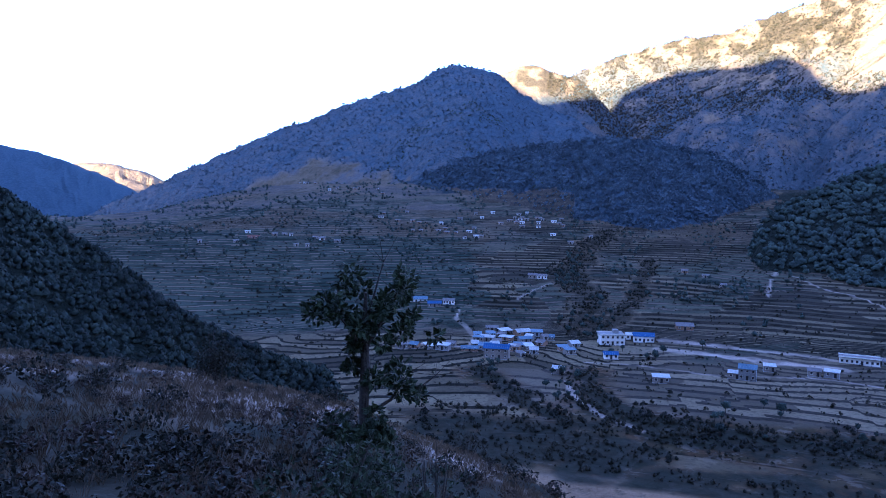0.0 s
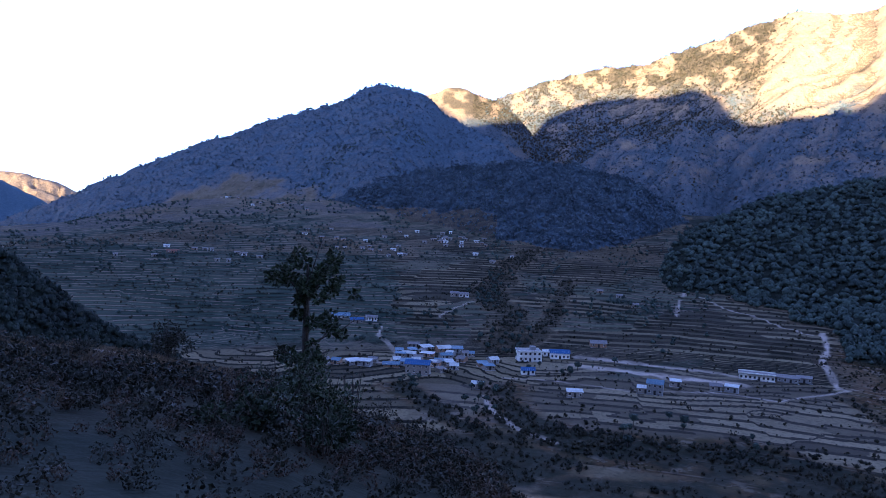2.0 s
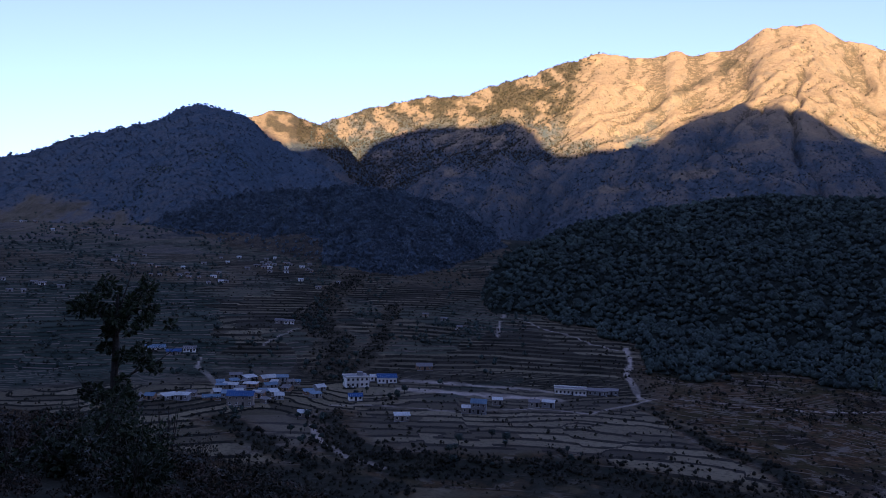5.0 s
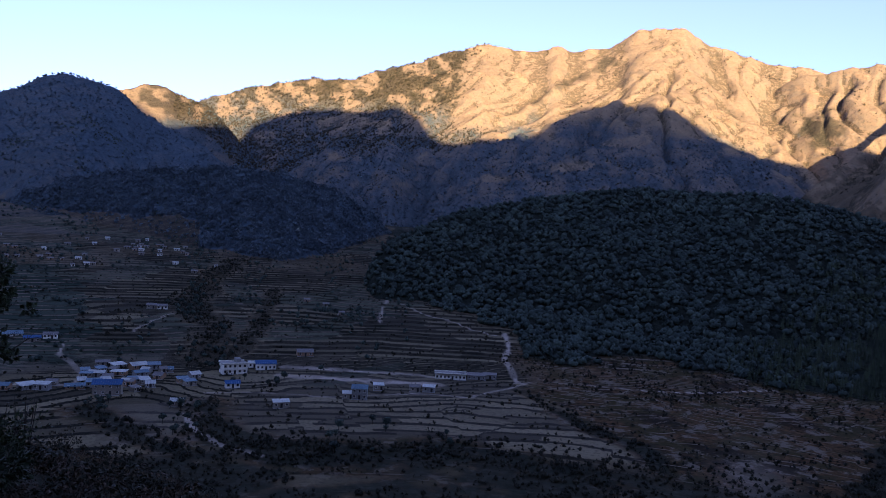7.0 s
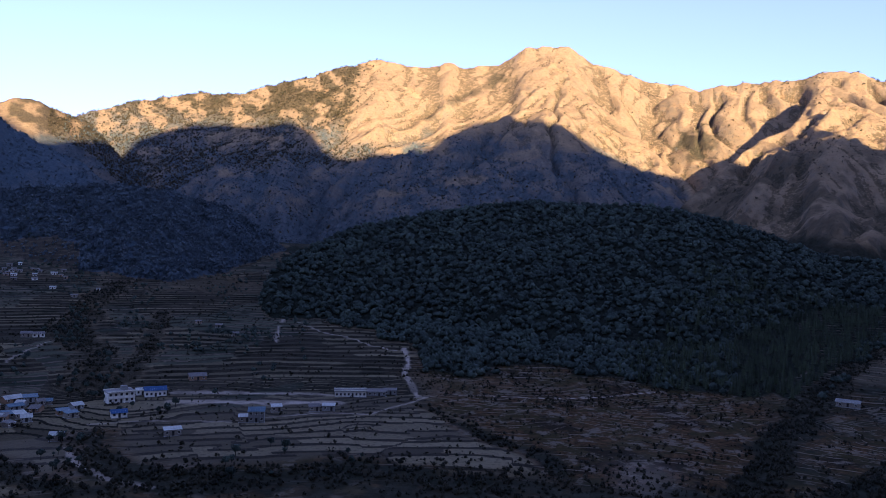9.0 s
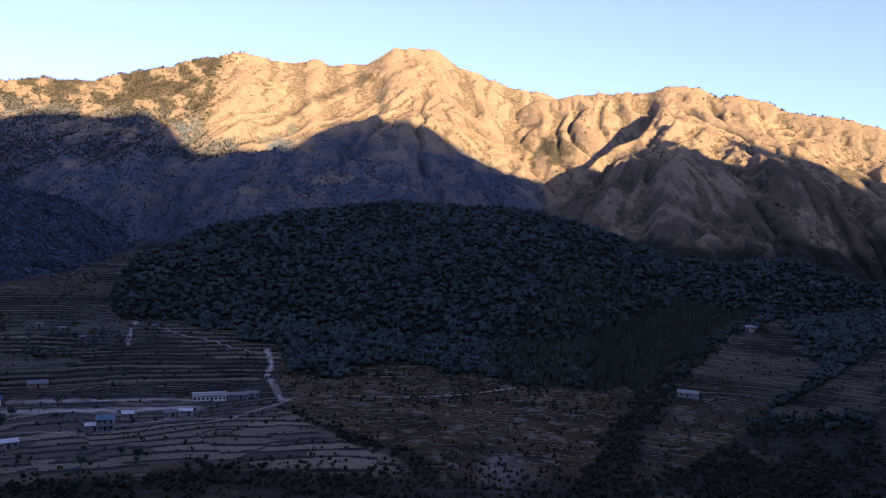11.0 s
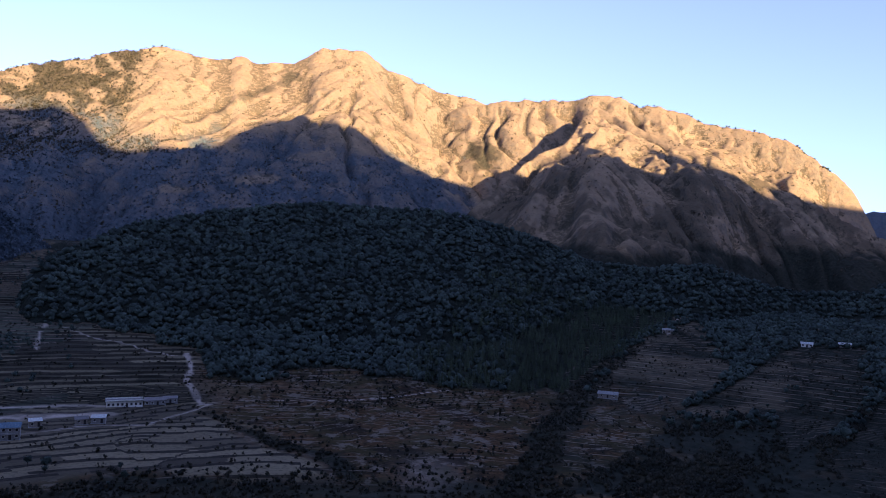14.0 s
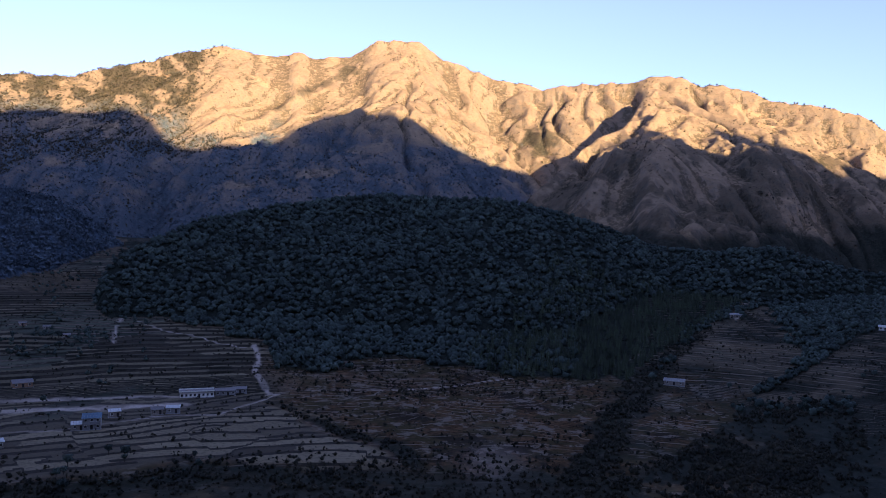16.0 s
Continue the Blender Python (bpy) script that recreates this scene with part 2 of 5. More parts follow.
# Crest lines: bearings, angles above the eye's level, distances, front slope, back slope, height of gullies.
CRESTS = {
    "dome": ([-34, -31.6, -28.3, -24.7, -22.5, -18.2, -12.8, -8.4, -7.0, -5.5, -3.6, -1.6, 0, 4.4, 9],
             [-3.3, -1.7, 0.0, 1.8, 2.95, 4.9, 7.05, 8.5, 9.4, 9.95, 9.95, 9.4, 7.9, 5.9, 2],
             [1700, 1680, 1640, 1600, 1580, 1560, 1530, 1510, 1500, 1500, 1500, 1500, 1490, 1450, 1400], 0.50, 0.4, 10),
    "saddle": ([-9, -4, -1.7, -0.1, 1.6, 3.2, 5, 8], [5, 8, 9.4, 9.85, 9.9, 9.3, 8.5, 5],
               [1850] * 8, 0.55, 0.4, 10),
    "woods_spur": ([-14, -10, -6.5, -4, -2, 0.6, 3.5, 7.3, 10.1, 14, 16.2, 17.5, 19, 22],
                   [-2.8, 0.4, 2.1, 3.1, 3.6, 4.0, 4.4, 4.65, 4.4, 3.4, 2.1, 1.2, -0.3, -4],
                   [1100, 1080, 1050, 1030, 1020, 1000, 980, 950, 920, 920, 940, 960, 970, 980], 0.60, 0.45, 8),
    "range_west": ([-6, 0, 4.7, 7, 11.1, 14.9, 17, 19.6, 22.2, 25, 27, 29.4, 30.4, 31.5, 34.0, 35.2, 36.3, 36.9, 39.8, 40.7, 41.3, 43.4, 46, 48.5, 50.5, 53],
                   [6, 8, 9.6, 10.5, 11.6, 12.0, 12.6, 13.4, 14.3, 15.0, 14.7, 14.6, 15.15, 14.7, 14.85, 15.35, 16.1, 16.2, 16.15, 15.4, 15.05, 14.3, 13.35, 13.1, 11.5, 8],
                   [2250] * 26, 0.66, 0.5, 26),
    "west_spur": ([19, 22, 24.1, 26.6, 29.2, 31, 34.4, 37, 38.7, 41, 45, 49, 51],
                  [2, 6.0, 7.2, 8.05, 8.8, 9.65, 10.9, 12, 13.7, 12.8, 9.5, 5.6, 2],
                  [1450, 1480, 1500, 1550, 1600, 1650, 1750, 1850, 2000, 1950, 1750, 1550, 1500], 0.52, 0.75, 20),
    "rock_spur": ([8, 10, 12, 13.6, 15, 16.5, 18, 20, 22], [2, 4.4, 5.9, 6.7, 6.3, 6.0, 7.4, 6.0, 2.5], [1480, 1490, 1500, 1520, 1520, 1510, 1550, 1560, 1560], 0.48, 0.7, 16),
    "gorge_spur": ([17, 18.6, 20, 21, 22.5, 24, 26, 29], [2, 5.2, 7.4, 6.9, 5.6, 5.3, 4.5, 2], [1640, 1650, 1660, 1640, 1580, 1540, 1500, 1450], 0.5, 0.7, 16),
    "range_east": ([40, 44, 47, 50, 53.7, 56, 57, 59.2, 60.7, 63.2, 65.4, 67.4, 71.4, 73.4, 74.5, 75.3, 75.8, 77, 80],
                   [5, 10.2, 12.5, 13, 13.1, 13.05, 13.5, 13.4, 12.7, 12.4, 11.35, 11, 9.9, 8.1, 7.1, 6.2, 5.1, 2.5, -2],
                   [2150, 2120, 2100, 2080, 2060, 2040, 2030, 2020, 2000, 1980, 1950, 1930, 1880, 1850, 1840, 1830, 1820, 1800, 1780], 0.74, 0.5, 36),
    "east_spur": ([46, 48.6, 50.5, 53, 55.6, 56.6, 57.7, 61, 66, 71, 75, 79, 84],
                  [2, 5.0, 6.7, 8.9, 10.1, 11.9, 12.7, 11.0, 9.0, 6.4, 4.3, 2.0, 2.5],
                  [1330, 1380, 1430, 1540, 1640, 1780, 1880, 1750, 1600, 1550, 1500, 1480, 1450], 0.41, 0.8, 36),
    "woods_hill": ([15.5, 17.3, 17.9, 20.9, 24.1, 28.4, 32.7, 37.1, 41.4, 45.8, 50, 54, 58, 61.6, 66, 69.4, 72, 76.2, 78.2, 80, 84],
                   [-6, -1.5, -0.6, 1.1, 2.45, 3.4, 4.15, 4.65, 4.45, 4.4, 3.7, 2.3, 0.9, 0.6, 1.0, -0.2, -0.7, -0.5, 0.9, 2, 3.8],
                   [640, 680, 700, 760, 800, 830, 850, 860, 860, 850, 840, 830, 820, 820, 830, 850, 870, 900, 950, 980, 1000], 0.40, 0.4, 5),
    "terrace_knoll": ([55, 57.6, 60.5, 64, 67.2, 69], [-12, -8, -5.1, -3.4, -5.2, -9], [560, 580, 610, 650, 640, 620], 0.22, 0.4, 2),
    "terrace_knoll_east": ([62, 65, 68.8, 72.3, 76.3, 79.8, 84], [-13, -9.6, -7.0, -4.5, -4.2, -3.9, -2.0],
                           [480, 520, 580, 640, 660, 670, 700], 0.22, 0.3, 2),
    "far_peak": ([-40, -34, -31.7, -30, -27.6, -26.2, -22], [1, 1.7, 2.2, 2.2, 1.7, 1.0, -1], [4600] * 7, 0.4, 0.4, 60),
    "far_slope": ([-40, -34, -31.7, -30, -28.3, -25], [4, 2.7, 1.9, 1.15, 0.3, -2], [3000] * 6, 0.3, 0.3, 20),
    "far_ridge_east": ([72, 75, 76, 77.8, 79.5, 80.5, 82, 86], [2, 4.6, 5.0, 5.1, 4.7, 4.4, 4.75, 5.5], [2700] * 8, 0.4, 0.4, 30),
    "near_woods": ([-42, -36, -31.6, -30, -28.2, -26.4, -23.8, -21.4, -19.4, -14.4, -8], [4, 0.5, -3.0, -3.9, -5.4, -6.8, -8.9, -10.2, -11, -12.8, -22],
                   [210, 205, 200, 198, 195, 190, 185, 180, 178, 170, 160], 0.55, 0.5, 2),
    "foreground": ([-50, -40, -31.6, -28.1, -24.5, -21.4, -16.5, -12.2, -7.8, -4.1, 0.5, 5.1, 8, 12],
                   [-6, -8, -8.8, -9.55, -10.1, -10.6, -11.7, -12.7, -14.5, -15.6, -17.25, -19.3, -22, -30],
                   [44, 44, 44, 44, 43, 42, 41, 40, 39, 38, 36, 34, 32, 30], 0.145, 0.5, 0.25),
}
RIBS = {"range_west": 72.0, "west_spur": 2.0, "range_east": 22.0, "east_spur": 62.0, "dome": -30.0, "rock_spur": 40.0, "gorge_spur": -10.0}  # bearings along which ribs run
ORDER = ["base"] + list(CRESTS)


def base_height(a, r):
    """The valley floor and the terraced slope beyond it, in metres above the eye."""
    lift = 0.02 + 0.15 * step(a, -33, -15) - 0.12 * step(a, 52, 66)
    z = np.interp(r, [0, 8, 172, 235, 300, 410, 540, 700], [-1.7, -3.6, -79, -79.5, -78, -74, -57, -37])
    z = np.where(r > 700, -37 + np.minimum(r - 700, 330) * lift - np.maximum(r - 1030, 0) * 0.12, z)
    x, y = r * np.sin(np.radians(a)), r * np.cos(np.radians(a))
    return z + step(r, 260, 480) * (3.2 * wave(x / 120, y / 120, 3) + 1.7 * wave(x / 46, y / 46, 4) + 0.35 * wave(x / 14, y / 14, 6))


def plot_phase(x, y):
    """An offset of the steps, the same over each plot of about 60 by 45 m, so that the walls break off at its edges."""
    px = np.floor(x / 58 + 0.8 * wave(x / 50, y / 50, 14)).astype(int)
    py = np.floor(y / 46 + 0.8 * wave(x / 50, y / 50, 15)).astype(int)
    return 0.5 * TABLE[px & 255, py & 255]


def terraced(z, amount, phase):
    """Low steps on the valley floor and higher ones on the slope above it."""
    u = np.where(z < -70, (z + 70) / LOW_STEP, (z + 70) / HIGH_STEP) - phase
    k = np.floor(u)
    s = k + step(u - k, 0.80, 1.0) + phase
    stepped = np.where(s < 0, s * LOW_STEP, s * HIGH_STEP) - 70
    return z + (stepped - z) * amount


def fall_line(a, r, wide, long):
    """Coordinates across and along the slopes of the range: its ribs spread to both sides on their way down."""
    spread = 0.6 * np.clip((a - 44) / 20, -1, 1)
    return (np.radians(a) * 1750 + spread * (r - 1750)) / wide, r / long


def carved(a, r, x, y, gap, k, name):
    """How deep streams have cut the open slopes: sharp gullies that run down the fall line, and small rills between them."""
    bent = 0.7 * wave(x / 150, y / 150, k + 2) + 0.25 * wave(x / 48, y / 48, k + 3)
    u, v = fall_line(a, r, 105.0, 520.0)
    main = np.clip(1 - np.abs(wave(u + bent, v, k + 9)) / 0.34, 0, 1) ** 1.4
    u, v = fall_line(a, r, 46.0, 210.0)
    side = np.clip(1 - np.abs(wave(u + 1.3 * bent, v, k + 13)) / 0.4, 0, 1) ** 1.3
    u, v = fall_line(a, r, 20.0, 90.0)
    rills = np.clip(1 - np.abs(wave(u + 2.0 * bent, v, k + 17)) / 0.45, 0, 1)
    deep = (0.25 + 0.75 * step(a, 33, 42)) if name == "range_west" else 1.0
    here = 0.45 + 0.55 * step(wave(x / 230, y / 230, k + 21), -0.5, 0.4)
    crags = 9.0 * np.abs(fractal(x / 34, y / 34, 4, k + 25, 0.6)) * step(fractal(x / 210, y / 210, 3, k + 27), -0.45, 0.35)
    return step(gap, 3, 60) * (deep * here * (24.0 * main + 13.0 * side + 3.5 * rills) + (0.4 + 0.6 * deep) * crags)


def terrain(a, r):
    """Height above the eye and the leading form at bearings a and distances r."""
    x, y = r * np.sin(np.radians(a)), r * np.cos(np.radians(a))
    z = base_height(a, r)
    lead = np.zeros(z.shape, int)
    fields = step(r, 215, 240) * (1 - 0.3 * step(r, 850, 1000)) * (1 - step(r, 1400, 1480))
    for k, name in enumerate(CRESTS, 1):
        bearings, angles, ranges, front, back, relief = CRESTS[name]
        far = np.interp(a, bearings, ranges)
        soft_by = 0.35 if relief > 5 else 0.0
        el = sum(w * np.interp(a + d * soft_by, bearings, angles) for d, w in ((-1, 0.25), (0, 0.5), (1, 0.25)))
        ragged = far * np.radians((0.13 if relief > 5 else 0.04) * fractal(a * 1.4, a * 0 + k, 4, k))
        el = np.where((a < bearings[0]) | (a > bearings[-1]), -60, el)
        top = far * np.tan(np.radians(el))
        h = np.where(r > far, top - back * (r - far), top - front * (far - r)) + ragged * np.exp(-np.abs(far - r) / 28.0)
        if name == "foreground":
            h = np.where(r > far, h, -1.7 + (top + 1.7) * (r / far) ** 1.08)
        near = (h + 1.3 * relief + 1 > z) & (r <= far)
        if near.any():
            xs, ys, gap = x[near], y[near], (far - r)[near]
            if name == "foreground":
                rough = 0.12 * fractal(xs / 2.5, ys / 2.5, 3, k) * step(r[near], 3, 8)
            else:
                length, along = 3.6 * relief + 20, radians(RIBS.get(name, 20.0))
                across = (xs * math.cos(along) - ys * math.sin(along)) / length + 0.45 * wave(xs / 260, ys / 260, k)
                gully = ridged(across, (xs * math.sin(along) + ys * math.cos(along)) / (2.6 * length), 4, k)
                body = fractal(*(fall_line(a[near], r[near], 110.0, 260.0) if relief > 12 else (xs / 90, ys / 90)), 4, k + 5, 0.5)
                rough = relief * step(gap, 5, 0.16 * np.mean(ranges)) * (0.62 * gully + 0.3 * body - 0.3)
                if relief > 12:
                    rough = rough - carved(a[near], r[near], xs, ys, gap, k, name)
            h[near] += rough
        over = h > z
        z = np.where(over, h, z)
        lead = np.where(over, k, lead)
    flat = (lead == 0) | (lead == ORDER.index("terrace_knoll")) | (lead == ORDER.index("terrace_knoll_east"))
    flat = flat | ((lead == ORDER.index("dome")) & (r < 1420)) | ((lead == ORDER.index("woods_spur")) & (a < 4.5))
    tilled = fields * flat
    edge = 2.5 * wave(x / 40, y / 40, 31)
    wild = step(a + edge, 28, 31) * (1 - step(a + edge - (r - 400) * 0.03, 52, 56)) * step(r + 6 * edge, 385, 400) * (lead == 0)
    tilled = tilled * (1 - 0.55 * wild)
    z = terraced(z, tilled, plot_phase(x, y))
    return z, lead, tilled


def spot(a, r):
    z, _, _ = terrain(np.array([float(a)]), np.array([float(r)]))
    return Vector((r * math.sin(radians(a)), r * math.cos(radians(a)), EYE + float(z[0])))


def sight(a, el):
    """The distance at which the ground first rises to an angle el above the eye's level, from 215 m out."""
    r = np.arange(215.0, 1300.0, 1.0)
    z, _, _ = terrain(np.full(r.shape, float(a)), r)
    hit = np.degrees(np.arctan2(z, r)) >= el
    return float(r[np.argmax(hit)]) if hit.any() else 700.0


def settle(a, r):
    """The distance on the uneven ground that is seen where the even slope would lie at r."""
    z = float(np.interp(r, [235, 300, 410, 540, 700, 1030], [-79.5, -78, -74, -57, -37, 19]))
    return sight(a, math.degrees(math.atan2(z, r)))


def mesh_of(name, verts, faces, mat, cover=None, smooth=False, phase=None, soil=None):
    """A mesh from arrays: verts (n, 3), faces (m, 4) or (m, 3)."""
    me = bpy.data.meshes.new(name)
    n, k = faces.shape
    me.vertices.add(len(verts))
    me.vertices.foreach_set("co", np.ascontiguousarray(verts, np.float32).ravel())
    me.loops.add(n * k)
    me.loops.foreach_set("vertex_index", np.ascontiguousarray(faces, np.int32).ravel())
    me.polygons.add(n)
    me.polygons.foreach_set("loop_start", np.arange(0, n * k, k, dtype=np.int32))
    if smooth:
        me.polygons.foreach_set("use_smooth", np.ones(n, bool))
    if cover is not None:
        layer = me.attributes.new("cover", "FLOAT_COLOR", "POINT")
        layer.data.foreach_set("color", np.ascontiguousarray(cover, np.float32).ravel())
    if soil is not None:
        me.attributes.new("soil", "FLOAT_COLOR", "POINT").data.foreach_set("color", np.ascontiguousarray(soil, np.float32).ravel())
    if phase is not None:
        me.attributes.new("phase", "FLOAT", "POINT").data.foreach_set("value", np.ascontiguousarray(phase, np.float32))
    me.materials.append(mat)
    me.update(calc_edges=True)
    return me


TRAILS = [  # bearing and angle pairs along trails and benches, half width in metres
    ([(27.5, -6.9), (27.9, -8.0), (27.6, -8.8), (28.2, -9.65), (28.7, -10.5)], 2.4),
    ([(19.3, -5.0), (20.8, -5.55), (23.1, -6.1), (24.8, -6.7), (27.0, -7.05)], 1.2),
    ([(29.4, -10.5), (27.6, -11.1), (25.0, -11.85), (20.7, -11.75), (14.6, -12.25), (9.6, -12.0), (5.2, -12.0)], 1.4),
    ([(28.5, -10.55), (31.1, -10.25), (35.9, -10.3), (41.7, -10.05), (47.3, -9.2)], 0.9),
    ([(10.7, -10.7), (14.6, -10.9), (18.5, -11.0), (22.3, -11.0)], 7.0),
    ([(10.7, -10.05), (14.6, -10.2), (18.4, -10.3), (22.3, -10.45)], 3.4),
    ([(-4.4, -8.4), (-4.7, -9.05), (-3.9, -9.7), (-3.2, -10.45), (-3.8, -11.35)], 1.8),
    ([(-4.0, -11.2), (-7.5, -11.0), (-10, -11.1)], 3.0),
    ([(0.0, -7.6), (1.1, -6.9), (2.8, -6.2)], 1.0),
    ([(18.4, -4.25), (18.0, -5.35), (17.8, -6.4)], 2.4),
    ([(64.4, -2.3), (63.8, -3.2), (63.4, -4.1)], 2.5),
    ([(55.5, -7.7), (56.7, -7.0)], 1.6),
    ([(3.7, -13.4), (4.5, -14.6), (6.5, -15.7), (9.4, -16.5)], 1.8),
]
DITCHES = [  # lines of dark scrub
    ([(28.9, -11.1), (31.6, -12.2), (33.8, -13.25), (38.0, -14.3), (40.1, -16.0)], 4.0),
    ([(60.6, -5.5), (57.7, -8.2), (55.2, -11.7), (54.0, -14.25), (52.4, -17.1)], 8.0),
    ([(5.3, -14.85), (12.3, -15.85), (18.3, -16.4), (23.5, -15.8), (27.4, -16.1), (34, -17)], 9.0),
    ([(5.0, -12.6), (5.4, -13.7), (7.6, -15.2), (10.6, -16.6), (16.6, -16.9)], 7.0),
    ([(6.8, -2.3), (4.9, -4.0), (3.4, -5.6), (5.4, -7.25), (5.1, -9.3)], 10.0),
    ([(9.7, -4.35), (9.0, -7.0), (7.5, -8.8), (6.0, -9.9)], 5.0),
    ([(-3, -12.9), (-1, -13.8), (1, -15), (4, -16.3)], 6.0),
]
TRAILS, DITCHES = [[([(a, sight(a, el)) for a, el in pairs], half) for pairs, half in lines] for lines in (TRAILS, DITCHES)]


def away_from(lines, x, y):
    """The distance from each point to the nearest line, in units of that line's half width."""
    best = np.full(x.shape, 99.0)
    for pairs, half in lines:
        p = [(r * math.sin(radians(a)), r * math.cos(radians(a))) for a, r in pairs]
        for (ax, ay), (bx, by) in zip(p, p[1:]):
            t = np.clip(((x - ax) * (bx - ax) + (y - ay) * (by - ay)) / ((bx - ax) ** 2 + (by - ay) ** 2), 0, 1)
            best = np.minimum(best, np.hypot(x - ax - t * (bx - ax), y - ay - t * (by - ay)) / half)
    return best


SCARS = [(13.6, 6.0, 1.9, 0.55), (15.6, 6.5, 1.0, 0.5), (17.6, 6.9, 1.2, 0.9), (20.3, 6.6, 1.0, 0.5), (19.0, 4.2, 1.2, 0.3), (8.5, 7.2, 2.4, 0.5), (32, 6.2, 2.5, 0.5), (36.5, 8.2, 2.2, 0.7), (26, 5.0, 1.6, 0.4)]
WOODS_EDGE = ([17.6, 19.9, 22.5, 25.6, 28.2, 29.1, 31.9, 33.7, 38.6, 43.5, 47.2, 50.7, 55.6, 56.9, 62.3, 64], [-3.7, -4.3, -5.3, -6.35, -7.0, -8.9, -8.9, -8.4, -8.3, -8.75, -8.8, -8.9, -9.1, -8.0, -4.4, -2.6])  # foot of the forest
RAVINE = [(34.5, 13.9), (32.6, 13.0), (30.4, 12.0), (28.6, 10.6)]


def range_woods(a, el, n1):
    """Scrub wood on the open range: mottled in the west, thin in the east, thick in the shaded lower slopes, where it
    paints the shade darker.
    """
    n = fractal(a * 1.1, el * 1.5, 5, 41)
    west = (1 - step(a + 0.9 * n - 0.3 * (el - 12), 22.6, 24.2)) * (0.15 + 0.85 * step(n, -0.45, 0.1))
    # upper edge follows the shadow line: shade painted in as dark wood
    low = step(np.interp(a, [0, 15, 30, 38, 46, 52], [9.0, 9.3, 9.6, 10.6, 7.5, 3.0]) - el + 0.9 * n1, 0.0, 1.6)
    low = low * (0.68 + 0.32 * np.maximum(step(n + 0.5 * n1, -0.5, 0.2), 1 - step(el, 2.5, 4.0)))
    for a0, e0, wa, we in SCARS:
        bare = step(1.15 - 1.2 * np.hypot((a - a0) / wa, (el - e0 - 0.12 * (a - a0)) / we) + 0.5 * n, 0.1, 0.5)
        low = low * (1 - 0.65 * bare)
    line = np.full(a.shape, 9.0)
    for (a0, e0), (a1, e1) in zip(RAVINE, RAVINE[1:]):
        t = np.clip(((a - a0) * (a1 - a0) + (el - e0) * (e1 - e0)) / ((a1 - a0) ** 2 + (e1 - e0) ** 2), 0, 1)
        line = np.minimum(line, np.hypot(a - a0 - t * (a1 - a0), el - e0 - t * (e1 - e0)))
    gorge = 1 - step(line + 0.35 * n, 0.1, 0.4)
    vee = 1 - step(np.hypot((a - 49.2) / 1.6, (el - 9.0) / 1.5) + 0.6 * n, 0.5, 1.0)
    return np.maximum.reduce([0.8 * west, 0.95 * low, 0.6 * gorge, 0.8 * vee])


EAST_FIELDS = [  # outlines of the terraced fields among the eastern woods: bearings and angles
    [(55.2, -11.4), (57.3, -9.0), (58.8, -7.6), (60.5, -5.4), (63.0, -4.0), (64.7, -3.4), (66.4, -4.3), (67.6, -6.2), (67.2, -7.6), (64.5, -9.3), (62.9, -11.2), (59.0, -14.3), (54.5, -14.2)],
    [(63.8, -10.1), (66.1, -8.7), (68.8, -6.8), (70.7, -5.1), (72.6, -4.1), (75.2, -3.9), (76.3, -4.4), (76.6, -7.4), (74.7, -9.6), (72.0, -11.2), (71.0, -9.3), (68.1, -9.6)],
    [(73.9, -12.4), (75.9, -9.9), (77.3, -7.4), (78.5, -5.0), (79.7, -4.0), (86.0, -2.8), (86.0, -17.0), (76.6, -14.4)],
]


def in_fields(a, r, z, ragged):
    """1 inside the eastern fields, 0 in the woods round them, with an uneven border."""
    el = np.degrees(np.arctan2(z, r)) + 0.35 * ragged
    b = a + 0.5 * ragged
    inside = np.zeros(a.shape, bool)
    for ring in EAST_FIELDS:
        odd = np.zeros(a.shape, bool)
        for (a0, e0), (a1, e1) in zip(ring, ring[1:] + ring[:1]):
            if e0 != e1:
                odd ^= ((el < e0) != (el < e1)) & (b < a0 + (el - e0) * (a1 - a0) / (e1 - e0))
        inside |= odd
    return inside * 1.0


def eastern(a, r, z, lead, n1, n2):
    """Where the woods and thickets of the eastern slope stand."""
    side = step(a + 1.5 * n1 - np.interp(r, [225, 300, 360, 430, 720], [53, 57.5, 55.5, 56.5, 64]), -1.0, 1.0)
    return side * np.isin(lead, [ORDER.index(n) for n in ("base", "terrace_knoll", "terrace_knoll_east")]) * (r > 215) * (1 - in_fields(a, r, z, n2 + n1))


